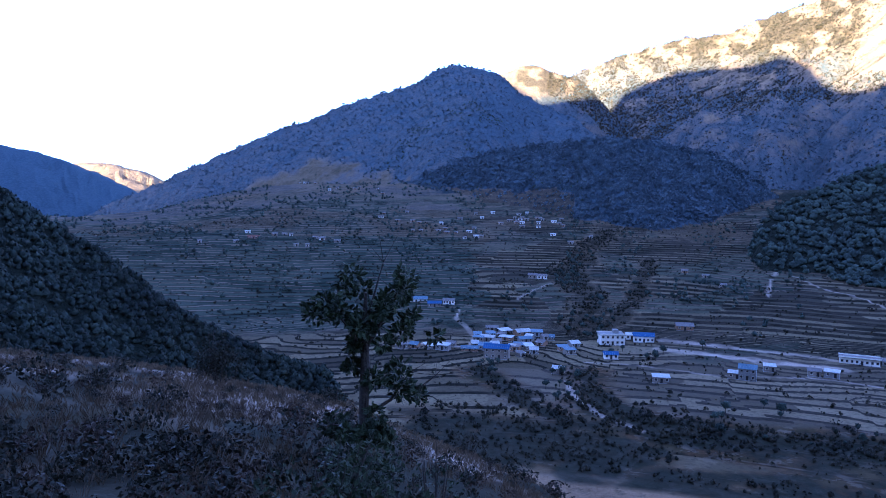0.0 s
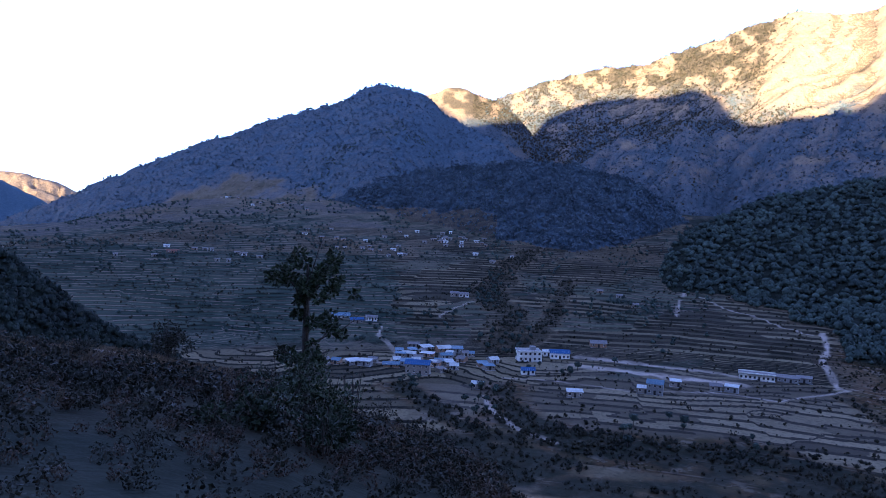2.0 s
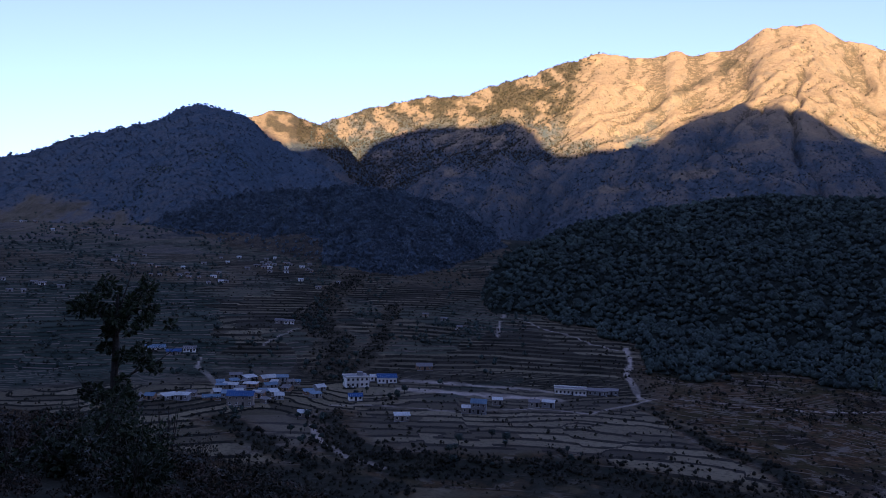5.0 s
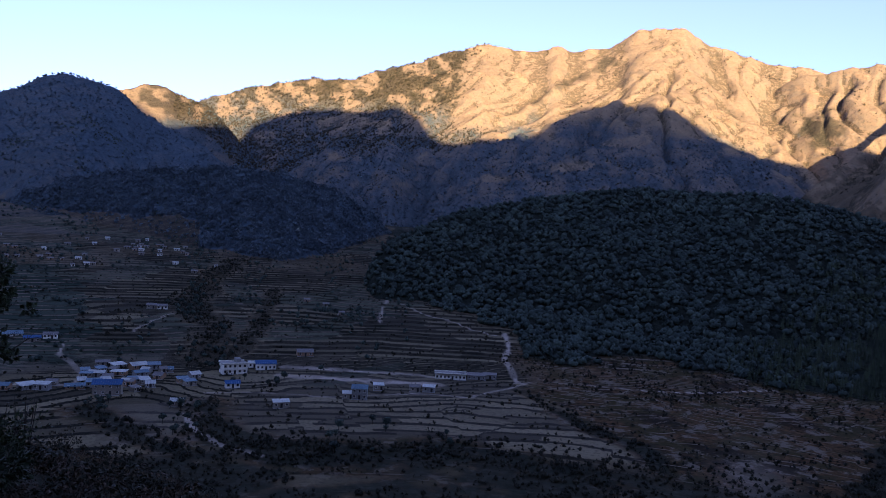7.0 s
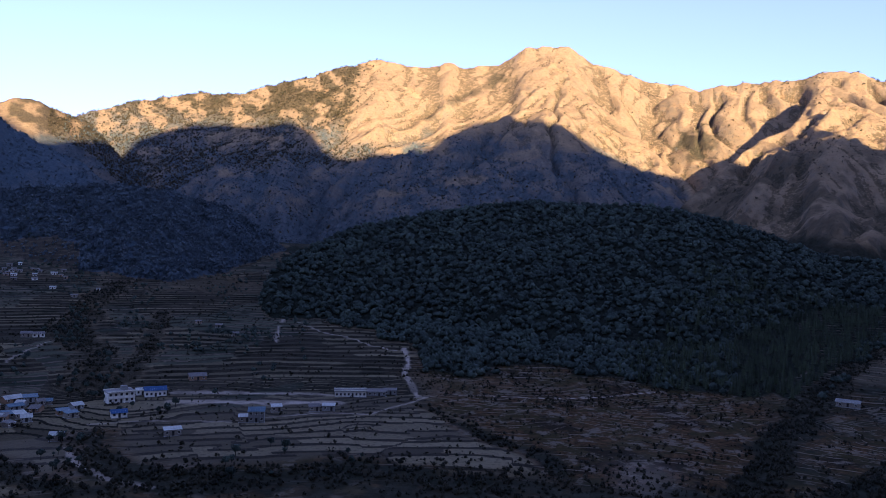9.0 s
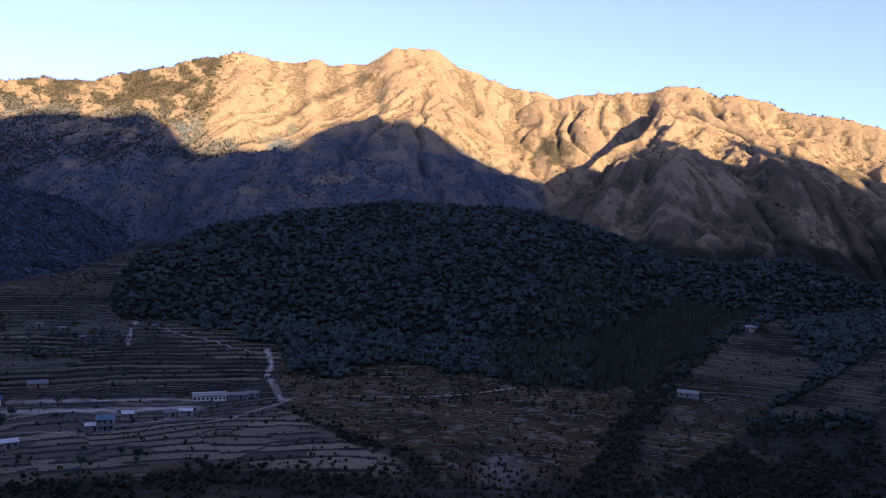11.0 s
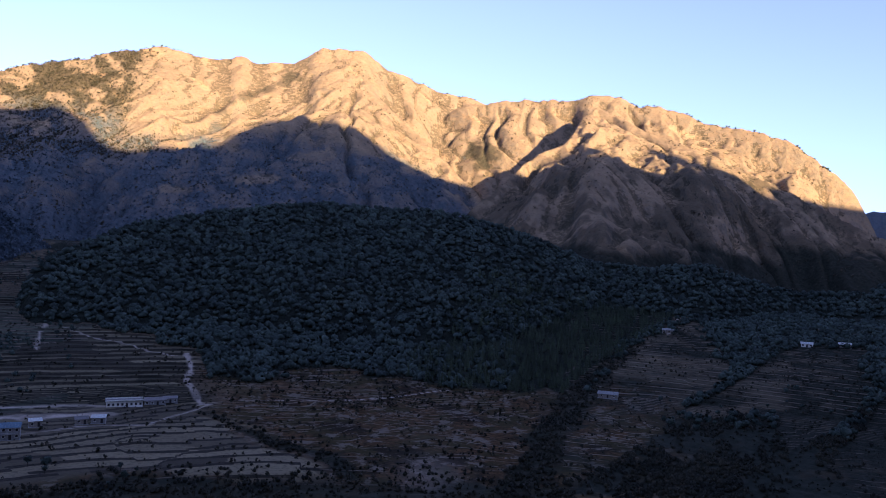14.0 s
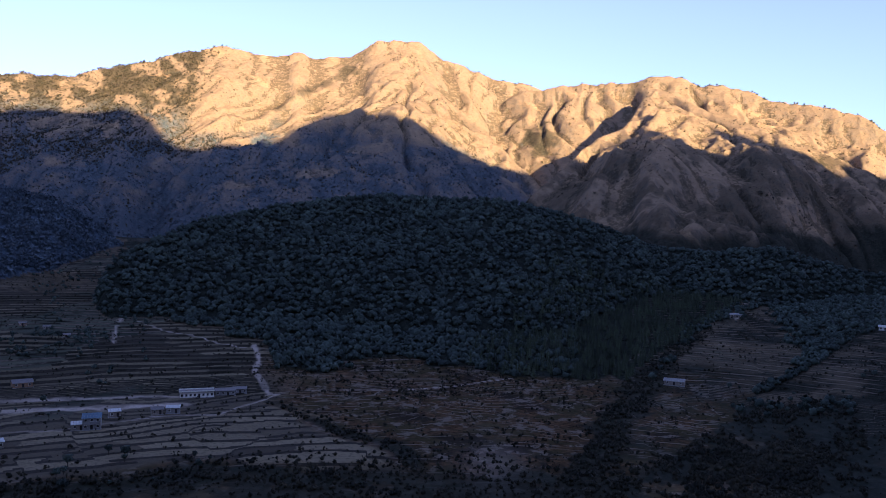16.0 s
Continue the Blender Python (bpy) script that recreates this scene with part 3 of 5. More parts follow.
def woodland(a, r, z, lead):
    """Where trees stand, between 0 and 1."""
    x, y = r * np.sin(np.radians(a)), r * np.cos(np.radians(a))
    of = lambda *names: np.isin(lead, [ORDER.index(n) for n in names])
    n1, n2 = fractal(x / 60, y / 60, 4, 11), fractal(x / 25, y / 25, 3, 12)
    woods = of("woods_hill", "woods_spur", "near_woods", "far_slope") * 1.0
    high = np.degrees(np.arctan2(z, r)) + 0.75 * n1 + 0.3 * n2 - np.interp(a, [-36, -24, -19, -12, -8, -5, 0], [-1.5, 0.6, 1.9, 2.2, 1.5, 0.3, -0.6])
    woods = np.maximum(woods, of("dome", "base") * (r > 880) * (a < 16) * step(high, -0.25, 0.25))
    woods = np.maximum(woods, of("dome") * step(r + 30 * n1, 1360, 1420))
    foot = np.interp(a, *WOODS_EDGE) + 0.45 * n2 + 0.3 * n1
    woods = np.maximum(woods, of("base") * (a + n2 > 17.9) * (a < 64) * (r > 370) * step(np.degrees(np.arctan2(z, r)) - foot, -0.1, 0.3))
    clearing = of("woods_spur") & (a < 4.2) & (z < 22 + 14 * n1 - 2.0 * np.abs(a - 1))
    woods = np.where(clearing, 0.12, woods)
    range_ = of("range_west", "range_east", "west_spur", "east_spur", "rock_spur", "gorge_spur", "saddle", "far_ridge_east", "far_peak")
    el = np.degrees(np.arctan2(z, r))
    return np.where(range_, np.where(of("far_peak"), 0, np.where(of("far_ridge_east"), 0.85, range_woods(a, el, n1))), woods)


def covers(a, r, z, lead, tilled, shape):
    x, y = r * np.sin(np.radians(a)), r * np.cos(np.radians(a))
    of = lambda *names: np.isin(lead, [ORDER.index(n) for n in names])
    n1, n2 = fractal(x / 60, y / 60, 4, 11), fractal(x / 9, y / 9, 3, 12)
    woods = woodland(a, r, z, lead)
    bend = np.interp(r, [276, 309, 330, 357, 386], [40.1, 38.0, 33.8, 31.6, 28.9])
    pale = (of("base") & (r < 402)) * step(r + 8 * n1, 283, 296) * step(a + n1, 6, 9) * (1 - step(a - bend, -1.2, 0)) * 0.06
    pale = np.maximum(pale, (of("base") & (r < 345) & (r > 285)) * step(a, -3, 0) * (1 - step(a, 5, 7)) * step(n1, -0.3, 0.5) * 0.1)
    pale = np.maximum(pale, np.exp(-((a - 45.8) / 2.2) ** 2 - ((r - 285) / 22) ** 2) * 0.25)
    valley = (r > 215) & (r < 800) & (lead == 0) | of("terrace_knoll", "terrace_knoll_east")
    trail, ditch = np.full(a.shape, 99.0), np.full(a.shape, 99.0)
    trail[valley], ditch[valley] = away_from(TRAILS, x[valley], y[valley]), away_from(DITCHES, x[valley], y[valley])
    east = eastern(a, r, z, lead, n1, n2)
    woods = np.maximum(woods, east * step(n2 + n1 + step(r, 330, 420), -0.7, 0.1) * 0.95)
    rough = step(a - bend + 1.2 * n1, -0.5, 1.5) * (of("base")) * (r > 215) * (1 - step(a + 2 * n1, 56, 59))
    wild = rough * np.clip(1.2 + 0.3 * n1, 0, 1)
    woods = np.where(of("range_west", "range_east", "west_spur", "rock_spur", "gorge_spur", "saddle"), 0.9 * woods, woods)
    # scrub on the east spur, also painting its shaded part darker
    woods = np.maximum(woods, 0.6 * of("east_spur") * step(n1 + 0.4 * n2, -0.6, 0.4) * (1 - step(np.degrees(np.arctan2(z, r)), 7.0, 9.5)))
    woods = np.where(of("dome", "woods_spur"), 0.97 * woods, woods)
    wild = np.maximum(wild, of("base") * (r > 215) * (r < 350) * (1 - step(ditch + 0.6 * n1 + 0.3 * n2, 1.0, 2.4)))
    wild = np.maximum(wild, 0.8 * east * (r < 400))
    wild = np.maximum(wild, of("terrace_knoll", "base") * (a > 54) * (r > 300) * step(-7.6 - np.degrees(np.arctan2(z, r)) + 0.5 * n1, -0.4, 0.4) * (1 - step(a + n1, 63, 66)))
    wild = np.maximum(wild, 0.85 * of("base") * (r > 215) * (1 - step(r + 12 * n1, 272, 290)) * step(n1 + 0.4 * n2, -0.5, 0.1))
    part_of = plot_phase(x, y) * 2
    crop = of("base", "dome") * step(r + 14 * n1, np.where((a > 8) & (a < 24), 362, 402), np.where((a > 8) & (a < 24), 380, 425)) * (1 - step(a + n1, 26, 29)) * np.where(a < -3 + 2 * n1, 0.95, np.where(part_of > 0.25, 0.7, 0.12))
    crop = np.maximum(crop, of("base", "terrace_knoll", "terrace_knoll_east") * (a > 56) * (r > 300) * (1 - east) * np.where(r < 445, 0.75, 1.0))
    woods = np.maximum(woods, of("dome", "base") * (r > 700) * 0.7 * step(n1 + 0.4 * n2, -0.3, 0.5))
    woods = np.maximum(woods, 0.8 - 0.8 * step(ditch + 0.6 * n2 + 0.5 * n1, 0.6, 1.5))
    pale = np.maximum(pale * (1 - woods), np.clip(0.75 + 0.5 * n2 + 0.3 * n1, 0, 1) * (1 - step(1.25 * trail + 0.55 * n2, 0.5, 1.1)))
    fore = of("foreground") * step(fractal(x / 3.2, y / 3.2, 4, 33) + 0.5 * step(r, 30, 40), 0.05, 0.5)
    woods = np.maximum(woods, of("base") * (r > 215) * (1 - step(r + 12 * n1, 272, 290)) * 0.85 * step(n1 + 0.5 * n2, -0.35, 0.3))
    pale = np.maximum(pale, 0.75 * fore * step(r + 5 * n2, 26, 33))
    wild = np.maximum(wild, of("foreground") * 0.9)
    woods = np.maximum(woods, of("foreground") * np.clip(0.85 + 0.15 * n2 - 0.85 * fore * step(r + 4 * n2, 18, 32), 0, 1))
    woods = np.maximum(woods, (a > 54) * of("base", "terrace_knoll", "terrace_knoll_east") * (r > 300) * np.clip(0.6 + 0.022 * np.maximum(a - 60, 0) + 0.5 * n1 + 0.25 * n2, 0, 0.97))
    # where the far woods close to one canopy, painted with blue haze
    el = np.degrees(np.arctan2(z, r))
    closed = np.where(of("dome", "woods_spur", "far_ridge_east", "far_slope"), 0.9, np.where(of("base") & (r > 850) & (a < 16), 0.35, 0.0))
    # on the range the painted haze stops near the shadow line
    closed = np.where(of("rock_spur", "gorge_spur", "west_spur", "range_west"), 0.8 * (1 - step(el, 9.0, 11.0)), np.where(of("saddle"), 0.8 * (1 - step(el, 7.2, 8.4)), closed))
    # the tone of each field on its step
    u = np.where(z < -70, (z + 70) / LOW_STEP, (z + 70) / HIGH_STEP) - plot_phase(x, y)
    k = np.floor(u + 0.1).astype(int)
    cell = np.floor(np.radians(a) * r / 55 + 7 * TABLE[k & 255, 5] + 0.3 * n1).astype(int)
    tone = np.where(tilled > 0.2, 0.5 + 0.5 * TABLE[k & 255, cell & 255], shape)
    return np.stack([woods, tilled * (1 - woods), pale, tone], -1), np.stack([crop, wild, closed, 0 * a + 1], -1)


AZ = np.arange(-40.0, 86.01, 0.14)
RANGE = np.concatenate([np.geomspace(0.3, 60, 125)[:-1], np.arange(60, 216, 4.0), np.arange(216, 700, 1.85), np.arange(700, 1100, 3.2),
                        np.arange(1100, 2300, 6.0), np.geomspace(2300, 4900, 40)])


def sheet(az, rng, names):
    A, Rr = np.meshgrid(az, rng)
    z, lead, tilled = terrain(A, Rr)
    # how far each place stands out of its surroundings: hollows hold scrub and painted shade, ribs are bare
    total = np.cumsum(np.pad(z, ((0, 0), (16, 16)), "edge"), 1)
    mean = (total[:, 31:] - total[:, :-31])[:, :z.shape[1]] / 31
    total = np.cumsum(np.pad(z, ((0, 0), (6, 6)), "edge"), 1)
    fine = (total[:, 11:] - total[:, :-11])[:, :z.shape[1]] / 11
    shape = np.clip(0.5 + (z - mean) / 14 + (z - fine) / 1.8, 0, 1)
    cov, soil = (v.reshape(-1, 4) for v in covers(A, Rr, z, lead, tilled, shape))
    verts = np.stack([Rr * np.sin(np.radians(A)), Rr * np.cos(np.radians(A)), EYE + z], -1).reshape(-1, 3)
    phases = plot_phase(verts[:, 0], verts[:, 1])
    n, m = A.shape
    i = (np.arange(n - 1)[:, None] * m + np.arange(m - 1)[None, :]).ravel()
    faces = np.stack([i, i + 1, i + m + 1, i + m], -1)[:, ::-1]
    group = lead[:-1, :-1].ravel()
    for name, members, label in names:
        pick = np.isin(group, [ORDER.index(k) for k in members])
        if not pick.any():
            continue
        used, again = np.unique(faces[pick], return_inverse=True)
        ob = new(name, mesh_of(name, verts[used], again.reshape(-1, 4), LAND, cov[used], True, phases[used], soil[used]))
        tagged(ob, label, "terrain", kind="structure")


sheet(AZ, RANGE, [
    ("ground", ["base", "terrace_knoll", "terrace_knoll_east"], "dry terraced valley fields in grey-brown winter stubble"),
    ("hillside_near", ["foreground"], "dry grassy hillside with pale straw and bare soil"),
    ("hillside_wooded", ["near_woods"], "dark wooded slope below the grassy hillside"),
    ("mountain_dome", ["dome", "saddle"], "rounded mountain in shade above terraces, tinted with blue haze"),
    ("hill_spur", ["woods_spur"], "forested spur below the rounded mountain"),
    ("hill_forest", ["woods_hill"], "broad dark forested hill rising from valley"),
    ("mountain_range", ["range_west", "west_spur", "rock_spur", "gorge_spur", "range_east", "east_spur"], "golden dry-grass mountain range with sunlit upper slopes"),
    ("backdrop_far", ["far_peak", "far_slope", "far_ridge_east"], "far hazy mountains closing the valley"),
])

# The country behind the viewer: a slope that climbs to a long ridge, which keeps the low sun off the valley.
RIDGE_AWAY = 900.0
RIDGE_U = [-4000, -2300, -1900, -1529, -1475, -1201, -1191, -1152, -1125, -988, -973, -881, -861, -776, -744, -717, -669, -636, -622, -567, -527, -513, -454, -441, -390, -319, -272, -256, -202, -175, -124, -100, -49, -4, 71, 164, 238, 308, 374, 399, 473, 538, 620, 1000, 4000]
RIDGE_H = [640, 640, 560, 458, 472, 474, 441, 551, 612, 476, 596, 558, 514, 553, 565, 596, 606, 629, 662, 702, 771, 790, 774, 763, 725, 642, 607, 663, 657, 643, 644, 682, 796, 817, 804, 816, 809, 780, 743, 654, 597, 660, 700, 700, 600]


def back_country():
    across = np.concatenate([np.linspace(-4000, -1800, 40), np.linspace(-1780, 1000, 180), np.linspace(1050, 4000, 50)])
    away = np.concatenate([np.linspace(6, 860, 60), np.linspace(870, 930, 7), np.linspace(950, 2300, 40)])
    U, D = np.meshgrid(across, away)
    crest = np.interp(U, RIDGE_U, RIDGE_H)
    x, y = U * 1.0, -D
    rise = np.where(D < RIDGE_AWAY, -2.0 + (crest + 2.0) * (D / RIDGE_AWAY) ** 1.1, crest - 0.45 * (D - RIDGE_AWAY))
    rise = rise + 12 * fractal(x / 160, y / 160, 4, 21) * step(np.abs(D - RIDGE_AWAY), 10, 150) * step(D, 60, 300)
    b = radians(SUN_BEARING)
    px = D * math.sin(b) + U * math.cos(b)
    py = D * math.cos(b) - U * math.sin(b)
    verts = np.stack([px, py, EYE + rise], -1).reshape(-1, 3)
    n, m = U.shape
    i = (np.arange(n - 1)[:, None] * m + np.arange(m - 1)[None, :]).ravel()
    faces = np.stack([i, i + 1, i + m + 1, i + m], -1)
    cov = np.zeros((len(verts), 4))
    cov[:, 0] = 0.6
    ob = new("mountain_behind", mesh_of("mountain_behind", verts, faces, LAND, cov, True))
    tagged(ob, "wooded mountain ridge behind the viewpoint", "terrain", kind="structure")


back_country()


def hillside_behind():
    """The slope that the viewer stands on, round the back from the right-hand edge of the valley view to the left."""
    bearing, away = np.meshgrid(np.arange(86.0, 320.1, 3.0), np.concatenate([np.geomspace(0.3, 60, 40), np.linspace(70, 1000, 60)]))
    fall = np.interp(bearing, [86, 120, 160, 198, 240, 290, 320], [-0.44, -0.15, 0.3, 0.45, 0.3, 0.0, -0.115])
    x, y = away * np.sin(np.radians(bearing)), away * np.cos(np.radians(bearing))
    z = np.maximum(-1.7 + away * fall, -79) + 0.15 * fractal(x / 3, y / 3, 3, 71) * step(away, 2, 8) + 4 * fractal(x / 60, y / 60, 3, 72) * step(away, 60, 150)
    verts = np.stack([x, y, EYE + z], -1).reshape(-1, 3)
    n, m = z.shape
    i = (np.arange(n - 1)[:, None] * m + np.arange(m - 1)[None, :]).ravel()
    cov = np.zeros((len(verts), 4))
    cov[:, 0] = 0.8
    ob = new("hillside_behind", mesh_of("hillside_behind", verts, np.stack([i + m, i + m + 1, i + 1, i], -1), LAND, cov, True))
    tagged(ob, "dry scrubby hillside on which the viewer stands", "terrain", kind="structure")


hillside_behind()


# ---- building blocks ----
def part(name, bm, mat, parent, label=""):
    """Links a bmesh as one mesh object under a thing or a part."""
    me = bpy.data.meshes.new(name)
    bm.to_mesh(me)
    bm.free()
    me.materials.append(mat)
    ob = new(name, me)
    ob.parent = parent
    return tagged(ob, label)


def box(bm, x0, x1, y0, y1, z0, z1):
    v = [bm.verts.new(p) for p in ((x0, y0, z0), (x1, y0, z0), (x1, y1, z0), (x0, y1, z0), (x0, y0, z1), (x1, y0, z1), (x1, y1, z1), (x0, y1, z1))]
    for f in ((3, 2, 1, 0), (4, 5, 6, 7), (0, 1, 5, 4), (1, 2, 6, 5), (2, 3, 7, 6), (3, 0, 4, 7)):
        bm.faces.new([v[i] for i in f])


def boxes(*spans):
    bm = bmesh.new()
    for span in spans:
        box(bm, *span)
    return bm


def thing(name, m, label, category, group=""):
    ob = new(name)
    ob.empty_display_size = 0.2
    ob.matrix_world = m
    return tagged(ob, label, category, group)


RNG = np.random.RandomState(11)


def clump(cards, size, flat=0.75, core=True, spread=1.0, jitter=0.6):
    """Leaf cards round a crown of unit radius, standing on z = 0: verts and quads."""
    verts, faces = [], []
    for _ in range(cards):
        d = RNG.normal(size=3)
        d /= np.linalg.norm(d)
        p = d * RNG.uniform(0.55, 1.0) * np.array([spread, spread, flat])
        n = d + RNG.normal(scale=jitter, size=3)
        n /= np.linalg.norm(n)
        u = np.cross(n, RNG.normal(size=3))
        u /= np.linalg.norm(u)
        v = np.cross(n, u)
        s = size * RNG.uniform(0.6, 1.3)
        k = len(verts)
        verts += [p - s * u, p + 0.6 * s * v, p + s * u, p - 0.6 * s * v]
        faces.append((k, k + 1, k + 2, k + 3))
    if core:
        k = len(verts)
        ring = [(math.cos(t) * 0.7, math.sin(t) * 0.7) for t in np.arange(6) * math.pi / 3]
        for h, w in ((-0.75 * flat, 0.45), (-0.1, 1.0), (0.6 * flat, 0.6)):
            verts += [np.array([x * w * spread, y * w * spread, h]) * RNG.uniform(0.85, 1.15) for x, y in ring]
        for lv in range(2):
            for i in range(6):
                j = (i + 1) % 6
                faces.append((k + lv * 6 + i, k + lv * 6 + j, k + lv * 6 + 6 + j, k + lv * 6 + 6 + i))
        faces.append((k + 12, k + 13, k + 14, k + 15))
        faces.append((k + 15, k + 16, k + 17, k + 12))
    return np.array(verts) + np.array([0, 0, flat]), np.array(faces)


def crown(cards, n=7, levels=((-0.62, 0.5), (-0.12, 1.0), (0.36, 0.86), (0.68, 0.42))):
    """A lumpy closed crown with leaf cards along it, of unit radius, standing on z = 0: verts and quads."""
    verts, faces = [], []
    for h, w in levels:
        turn = RNG.uniform(0, 1)
        for i in range(n):
            g = 2 * math.pi * (i + turn) / n
            k = w * RNG.uniform(0.6, 1.15)
            verts.append(np.array([k * math.cos(g), k * math.sin(g), h + RNG.uniform(-0.1, 0.12)]))
    for ring in range(len(levels) - 1):
        for i in range(n):
            j = (i + 1) % n
            faces.append((ring * n + i, ring * n + j, ring * n + n + j, ring * n + n + i))
    peak = len(verts)
    verts.append(np.array([RNG.uniform(-0.1, 0.1), RNG.uniform(-0.1, 0.1), 0.86]))
    top = peak - n
    faces += [(top + i, top + i + 1, top + i + 2, peak) for i in range(0, n - 2, 2)]
    for _ in range(cards):
        d = RNG.normal(size=3)
        d[2] = abs(d[2]) - 0.3
        d /= np.linalg.norm(d)
        p = d * np.array([0.92, 0.92, 0.66])
        m = d + RNG.normal(scale=0.35, size=3)
        u = np.cross(m, RNG.normal(size=3))
        u /= np.linalg.norm(u)
        v = np.cross(m / np.linalg.norm(m), u)
        t = RNG.uniform(0.2, 0.42)
        k = len(verts)
        verts += [p - t * u, p + 0.6 * t * v, p + t * u, p - 0.6 * t * v]
        faces.append((k, k + 1, k + 2, k + 3))
    return np.array(verts) + np.array([0, 0, 0.62]), np.array(faces)


def conifer(tiers, cards):
    verts, faces = [], []
    for t in range(tiers):
        h, w = 0.25 + 1.9 * t / tiers, 0.62 * (1 - t / (tiers + 0.5))
        for c in range(cards):
            g = 2 * math.pi * (c + RNG.uniform(-0.3, 0.3)) / cards
            d, e = np.array([math.cos(g), math.sin(g), -0.35]), np.array([-math.sin(g), math.cos(g), 0])
            k = len(verts)
            tip = np.array([0, 0, h]) + d * w * RNG.uniform(0.8, 1.2)
            verts += [np.array([0, 0, h + 0.28]), np.array([0, 0, h]) + 0.5 * w * d + 0.4 * w * e, tip, np.array([0, 0, h]) + 0.5 * w * d - 0.4 * w * e]
            faces.append((k, k + 1, k + 2, k + 3))
    return np.array(verts), np.array(faces)


def scatter(name, forms, places, sizes, mat, label, category, squash=None):
    """Many plants in one mesh of kind stuff."""
    verts, faces, start = [], [], 0
    which = RNG.randint(0, len(forms), len(places))
    for w, (fv, ff) in enumerate(forms):
        p, s = places[which == w], sizes[which == w]
        if not len(p):
            continue
        g = RNG.uniform(0, 2 * math.pi, len(p))
        tall = RNG.uniform(0.85, 1.2, len(p)) * s
        c, d = np.cos(g)[:, None], np.sin(g)[:, None]
        X = (fv[:, 0] * c - fv[:, 1] * d) * s[:, None] + p[:, :1]
        Y = (fv[:, 0] * d + fv[:, 1] * c) * s[:, None] + p[:, 1:2]
        Z = fv[:, 2] * tall[:, None] + p[:, 2:]
        verts.append(np.stack([X, Y, Z], -1).reshape(-1, 3))
        faces.append((ff[None] + (np.arange(len(p)) * len(fv))[:, None, None]).reshape(-1, 4) + start)
        start += len(p) * len(fv)
    ob = new(name, mesh_of(name, np.concatenate(verts), np.concatenate(faces), mat, smooth=True))
    return tagged(ob, label, category, kind="stuff")


def pick(n, a0, a1, r0, r1, keep, lift=0.0):
    """Up to n random places between bearings and distances where keep(a, r, z, lead) beats chance, even over the ground."""
    a = RNG.uniform(a0, a1, n)
    r = np.sqrt(RNG.uniform(r0 ** 2, r1 ** 2, n))
    z, lead, tilled = terrain(a, r)
    ok = RNG.uniform(size=n) < keep(a, r, z, lead)
    a, r, z = a[ok], r[ok], z[ok]
    return np.stack([r * np.sin(np.radians(a)), r * np.cos(np.radians(a)), EYE + z + lift], -1)


def is_lead(*names):
    codes = [ORDER.index(n) for n in names]
    return lambda lead: np.isin(lead, codes)


# ---- woods ----
BROAD = [crown(13, 6, ((-0.55, 0.55), (-0.02, 1.0), (0.5, 0.66))) for _ in range(10)]
BROAD_FAR = [clump(11, 0.6, 0.85) for _ in range(4)]
CONE = [conifer(5, 6) for _ in range(3)]
TINY = [clump(4, 0.9, 0.8, False, jitter=0.25) for _ in range(6)]
SPRIG = [crown(9, 5, ((-0.5, 0.5), (-0.05, 0.8), (0.4, 0.5))) for _ in range(8)]
TWIGGY = [clump(6, 0.7, 0.8, False, jitter=0.3) for _ in range(6)]

on = is_lead("woods_hill")
p = pick(28000, 15, 86, 440, 1010, lambda a, r, z, lead: on(lead) * (0.86 - 0.35 * ((a > 43) & (r < 560))) * (r < np.interp(a, CRESTS["woods_hill"][0], CRESTS["woods_hill"][2]) + 25))
q = pick(7500, 17, 52, 370, 720, lambda a, r, z, lead: is_lead("base")(lead) * woodland(a, r, z, lead) * (0.85 - 0.55 * step(a, 44, 48)))
p = np.concatenate([p, q])
scatter("forest_oaks", BROAD, p, RNG.uniform(1.7, 3.5, len(p)), OAK, "dense dark evergreen oak forest covering the hill", "forest")
p = pick(3200, 44, 64, 440, 720, lambda a, r, z, lead: on(lead) * step(a - (r - 450) * 0.02, 43, 47) * 0.8)
q = pick(7000, 43, 64, 370, 720, lambda a, r, z, lead: is_lead("base")(lead) * woodland(a, r, z, lead) * step(a, 43, 47) * 0.6)
p = np.concatenate([p, q])
scatter("forest_pines", CONE, p, RNG.uniform(1.8, 3.6, len(p)), PINE, "young green pine plantation at the forest's lower edge", "forest")
on2 = is_lead("woods_spur")
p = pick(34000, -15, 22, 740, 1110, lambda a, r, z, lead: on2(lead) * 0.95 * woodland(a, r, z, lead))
scatter("forest_spur", TWIGGY, p, RNG.uniform(1.5, 2.7, len(p)), HAZY_OAK, "dark broadleaf forest on the spur", "forest")
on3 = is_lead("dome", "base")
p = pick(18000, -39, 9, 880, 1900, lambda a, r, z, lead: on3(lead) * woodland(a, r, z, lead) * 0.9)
scatter("forest_dome", TWIGGY, p, RNG.uniform(1.3, 2.6, len(p)), HAZY_OAK, "haze-tinted forest on the rounded mountain", "forest")
on4 = is_lead("near_woods")
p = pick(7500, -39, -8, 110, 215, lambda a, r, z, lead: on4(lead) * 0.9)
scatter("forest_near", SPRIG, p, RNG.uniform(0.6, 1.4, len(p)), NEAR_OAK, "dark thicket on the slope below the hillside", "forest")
on5 = is_lead("saddle", "range_west", "west_spur", "rock_spur", "gorge_spur", "range_east", "east_spur", "far_ridge_east")
p = pick(36000, 2, 26, 1700, 2260, lambda a, r, z, lead: on5(lead) * woodland(a, r, z, lead) * 0.7)
